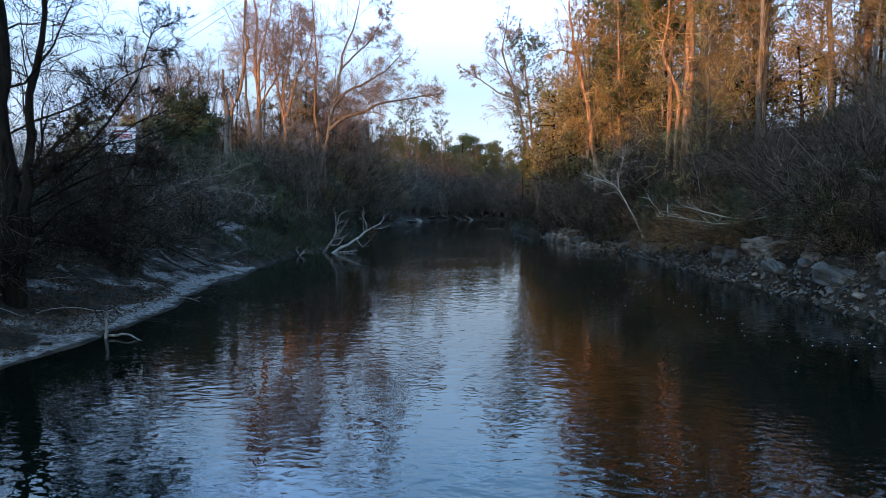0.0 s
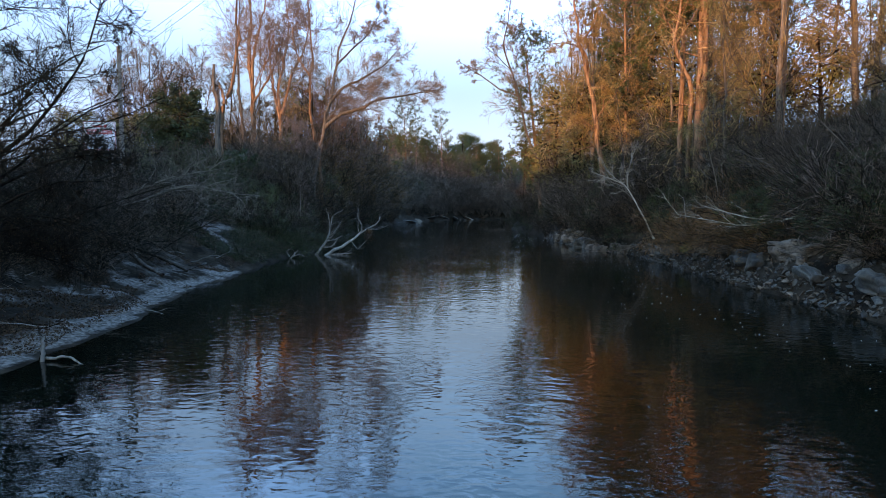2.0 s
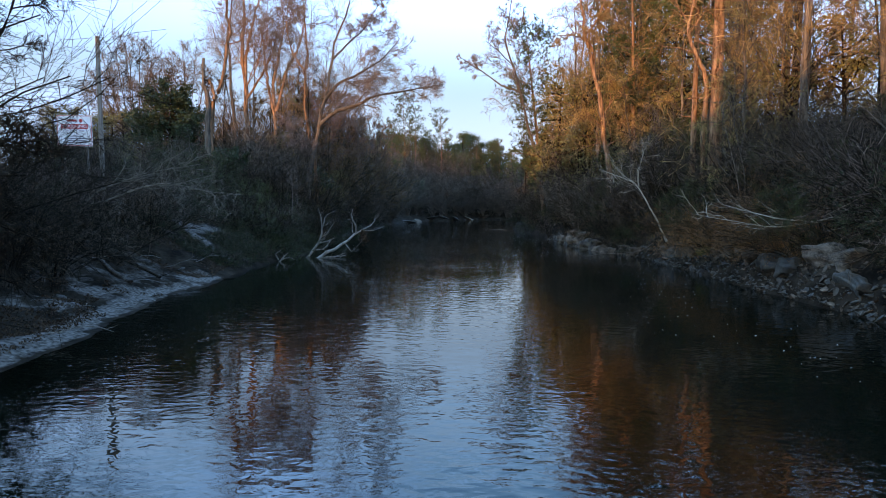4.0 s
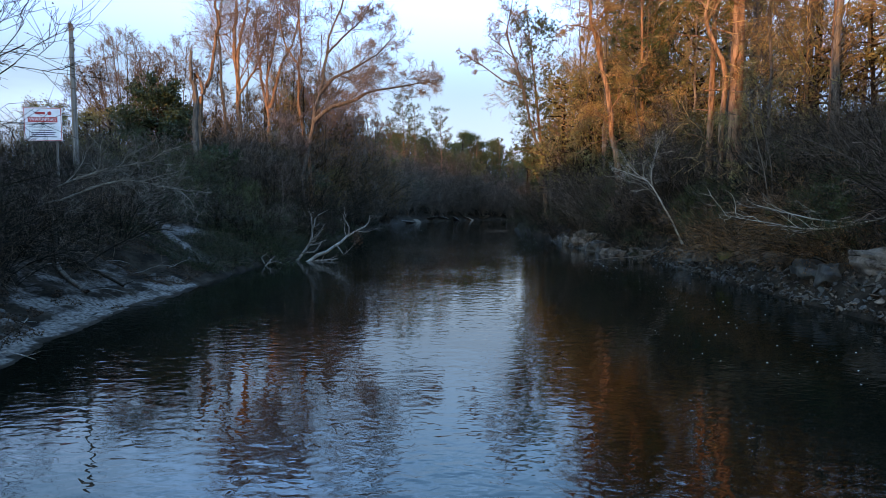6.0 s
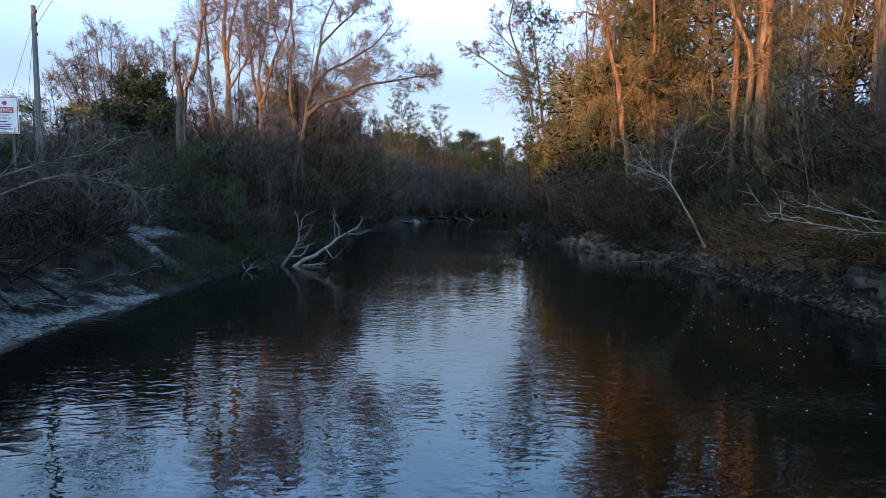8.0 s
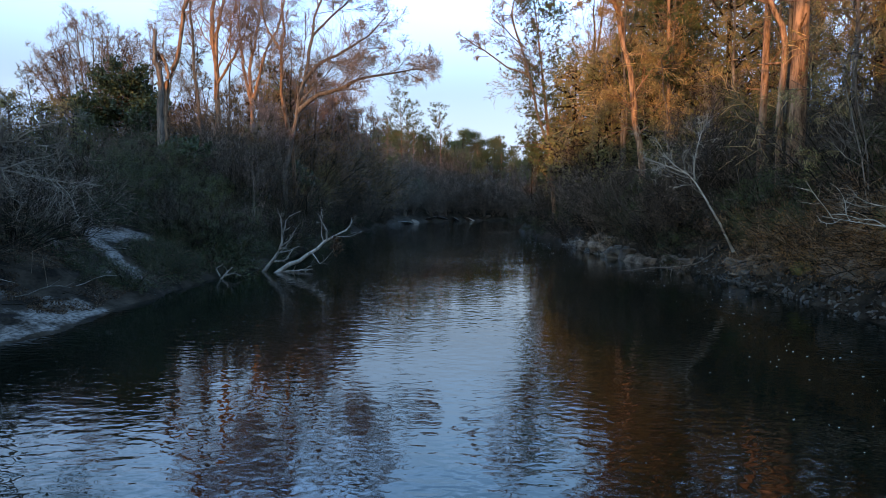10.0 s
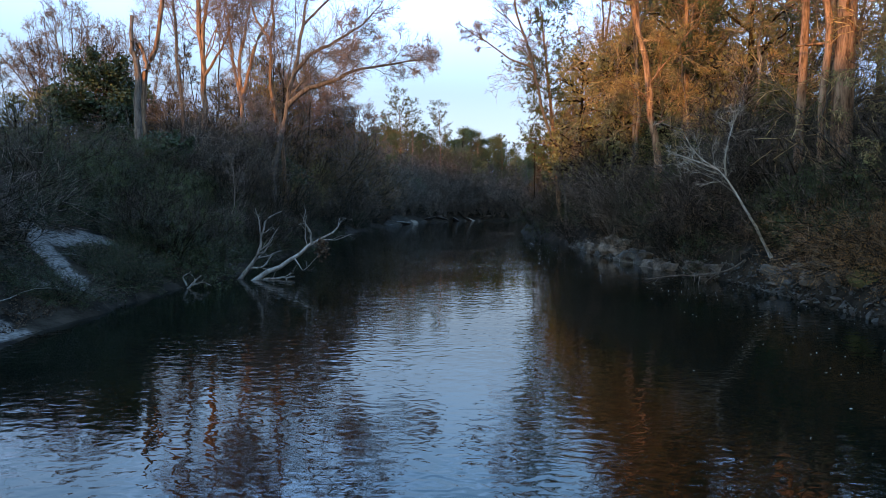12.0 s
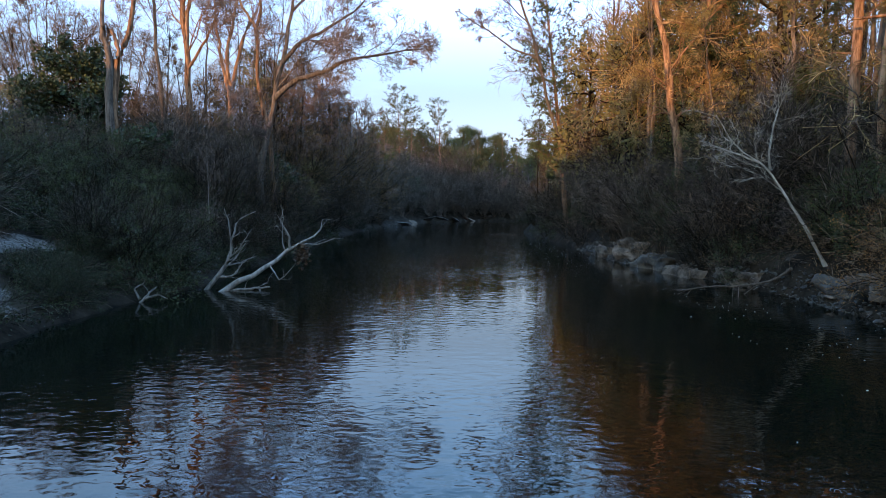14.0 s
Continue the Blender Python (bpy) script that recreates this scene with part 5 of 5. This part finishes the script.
cable("power_line", "black power line crossing above the river", (-22.8, 41.3, 13.8), (24, -8.8, 15.0), 1.0, .012)
cable("power_line", "black power line crossing above the river", (-22.8, 41.3, 13.1), (24.4, -8.2, 15.8), .9, .012)
cable("guy_wire", "thin steel guy wire running down from the pole", (-23.1, 41.4, 13.2), (-29.5, 45.5, ground_z(-29.5, 45.5)), .05, .010)
cable("guy_wire", "thin steel guy wire running down from the pole", (-23.1, 41.4, 12.6), (-28.0, 46.5, ground_z(-28, 46.5)), .05, .010)

S = stand(-21.9, 37.2, 0)
sign = thing("warning_sign", "white pipeline warning sign with red band, on posts", "sign", "", S, 10)
SW, SH, SZ = 1.85, 1.74, 7.65 - S[2]
panel = part("panel", box_bm(SW, .03, SH, .004, SZ), SIGN_WHITE, sign)
for sx in (-.62, .62):
    p = part("post", box_bm(.09, .09, SZ + SH / 2 + .3, .006, (SZ + SH / 2 - .3) / 2), POLE_WOOD, sign)
    p.location = (sx, .065, 0)
for nm, w, h, x, z in (("border_strip", SW - .02, .03, 0, SH / 2 - .035), ("border_strip", SW - .02, .03, 0, -SH / 2 + .035),
                       ("border_strip", .03, SH - .12, -SW / 2 + .035, 0), ("border_strip", .03, SH - .12, SW / 2 - .035, 0), ("red_band", 1.42, .27, 0, .24)):
    s = part(nm, box_bm(w, .012, h, 0), SIGN_RED, panel)
    s.location = (x, -.018, SZ + z)


def lettering(name, text, size, x, z, mat, y):
    cu = bpy.data.curves.new(name, "FONT")
    cu.body, cu.size, cu.extrude, cu.align_x, cu.align_y = text, size, .002, "CENTER", "CENTER"
    tmp = new(name, cu)
    dg = bpy.context.evaluated_depsgraph_get()
    me = bpy.data.meshes.new_from_object(tmp.evaluated_get(dg))
    bpy.data.objects.remove(tmp)
    me.materials.clear()
    ob = part(name, me, mat, panel)
    ob.matrix_basis = pose(x, y, SZ + z, 90, 0, 0)
    return ob


lettering("lettering", "WARNING", .27, 0, .24, SIGN_WHITE, -.028)
lettering("lettering", "NATURAL GAS", .155, 0, .0, SIGN_INK, -.018)
lettering("lettering", "PIPELINE CROSSING", .135, 0, -.15, SIGN_INK, -.018)
for w, z in ((.9, -.31), (1.2, -.43), (1.1, -.54), (1.3, -.65)):
    s = part("text_line", box_bm(w, .008, .045, 0), SIGN_INK, panel)
    s.location = (0, -.018, SZ + z)
s = part("emblem_bar", box_bm(.5, .008, .12, 0), SIGN_RED, panel)
s.location = (-.12, -.018, SZ + .57)
bm = bmesh.new()
bmesh.ops.create_cone(bm, cap_ends=True, segments=18, radius1=.10, radius2=.10, depth=.01)
s = part("emblem_disc", bm, SIGN_RED, panel)
s.matrix_basis = pose(.34, -.018, SZ + .57, 90, 0, 0)


# ---- ground cover, litter, foam ----
def ground_cover(name, label, count, twigs, xr, yr, land, seed, leaf):
    """A low tangle of trailing stems and leaves that hides the earth."""
    rng = np.random.default_rng(seed)
    x, y = rng.uniform(*xr, count), rng.uniform(*yr, count)
    d, _ = on_land(x, y)
    z, sand = terrain(x, y)
    keep = (d > land[0]) & (d < land[1]) & (sand < .30) & (rough(x, y, 2.4, 41, 3) > -.22)
    x, y, z = x[keep], y[keep], z[keep]
    mound = np.clip(rough(x, y, 1.5, 43, 3) + .45, .05, 1) * .55
    pos = np.stack([x, y, z + rng.uniform(0, 1, len(x)) * mound], 1)
    base = pos[:twigs]
    way = np.stack([rng.normal(0, 1, len(base)), rng.normal(0, 1, len(base)), rng.uniform(.1, 1.0, len(base))], 1)
    p, r = grow(rng, base, way, rng.uniform(.35, 1.1, len(base)), rng.uniform(.004, .009, len(base)), 4, .25, -.25, .5)
    ob = single(name, mesh_from(name, *tubes(p, r, 3)), TWIG_BROWN, label, "ground cover", kind="stuff")
    part("foliage", mesh_from("foliage", *leaves(rng, pos, .075, .05), False), leaf, ob, kind="stuff")
    return ob


ground_cover("bramble_tangle", "dark trailing brambles matted over the bank", 120000, 16000, (-26, -10), (33, 66), (.12, 14), 61, LEAF_IVY)
ground_cover("bramble_tangle", "low dry tangle at the top of the sand", 24000, 7000, (-20, -11.5), (8, 33), (4.4, 10), 62, LEAF_IVY)
ground_cover("bramble_tangle", "trailing stems and leaves above the rocks", 40000, 7000, (9.5, 20), (12, 66), (.7, 8), 63, LEAF_IVY)


# ---- litter, foam ----
def scatter_leaves(name, label, count, xr, yr, size, mat, land=(.3, 9), seed=7):
    rng = np.random.default_rng(seed)
    x, y = rng.uniform(*xr, count), rng.uniform(*yr, count)
    d, _ = on_land(x, y)
    keep = (d > land[0]) & (d < land[1]) & (rough(x, y, 1.2, 31, 3) > .08)
    x, y = x[keep], y[keep]
    bare = terrain(x, y)[1] < np.where(y > 32, .42, 2)
    x, y = x[bare], y[bare]
    z, _s = terrain(x, y)
    v, f = leaves(rng, np.stack([x, y, z + .03], 1), size, .012)
    return single(name, mesh_from(name, v, f, False), mat, label, "leaf litter", kind="stuff")


scatter_leaves("leaf_litter", "brown fallen leaves strewn over sand and earth", 170000, (-20, -9), (8, 50), .06, LITTER, (.55, 8))
scatter_leaves("leaf_litter", "brown fallen leaves lodged among the rocks", 9000, (11, 17), (10, 50), .10, LITTER, (.8, 5), 8)

rng = np.random.default_rng(12)
n = 520
y = rng.uniform(5, 75, n)
x = 8.3 - .045 * (y - 20) + rng.normal(0, 1.1, n) + 1.2 * np.sin(y * .22)
far = rng.random(n) < .25
x[far] = rng.uniform(-6, 7, far.sum())
y[far] = rng.uniform(50, 110, far.sum())
a = np.arange(6) * np.pi / 3
r = rng.uniform(.004, .013, (n, 1)) * rng.uniform(.7, 1.3, (n, 6))
v = np.stack([x[:, None] + r * np.cos(a) * 2.2, y[:, None] + r * np.sin(a), np.full((n, 6), .008)], -1)
top = np.stack([x, y, np.full(n, .016)], -1)[:, None]
v = np.concatenate([v, top], 1).reshape(-1, 3)
f = np.concatenate([(np.arange(n) * 7)[:, None] + np.array([k, (k + 1) % 6, 6]) for k in range(6)])
single("foam_flecks", mesh_from("foam", v, f), FOAM, "white foam flecks drifting on the river", "foam", kind="stuff")
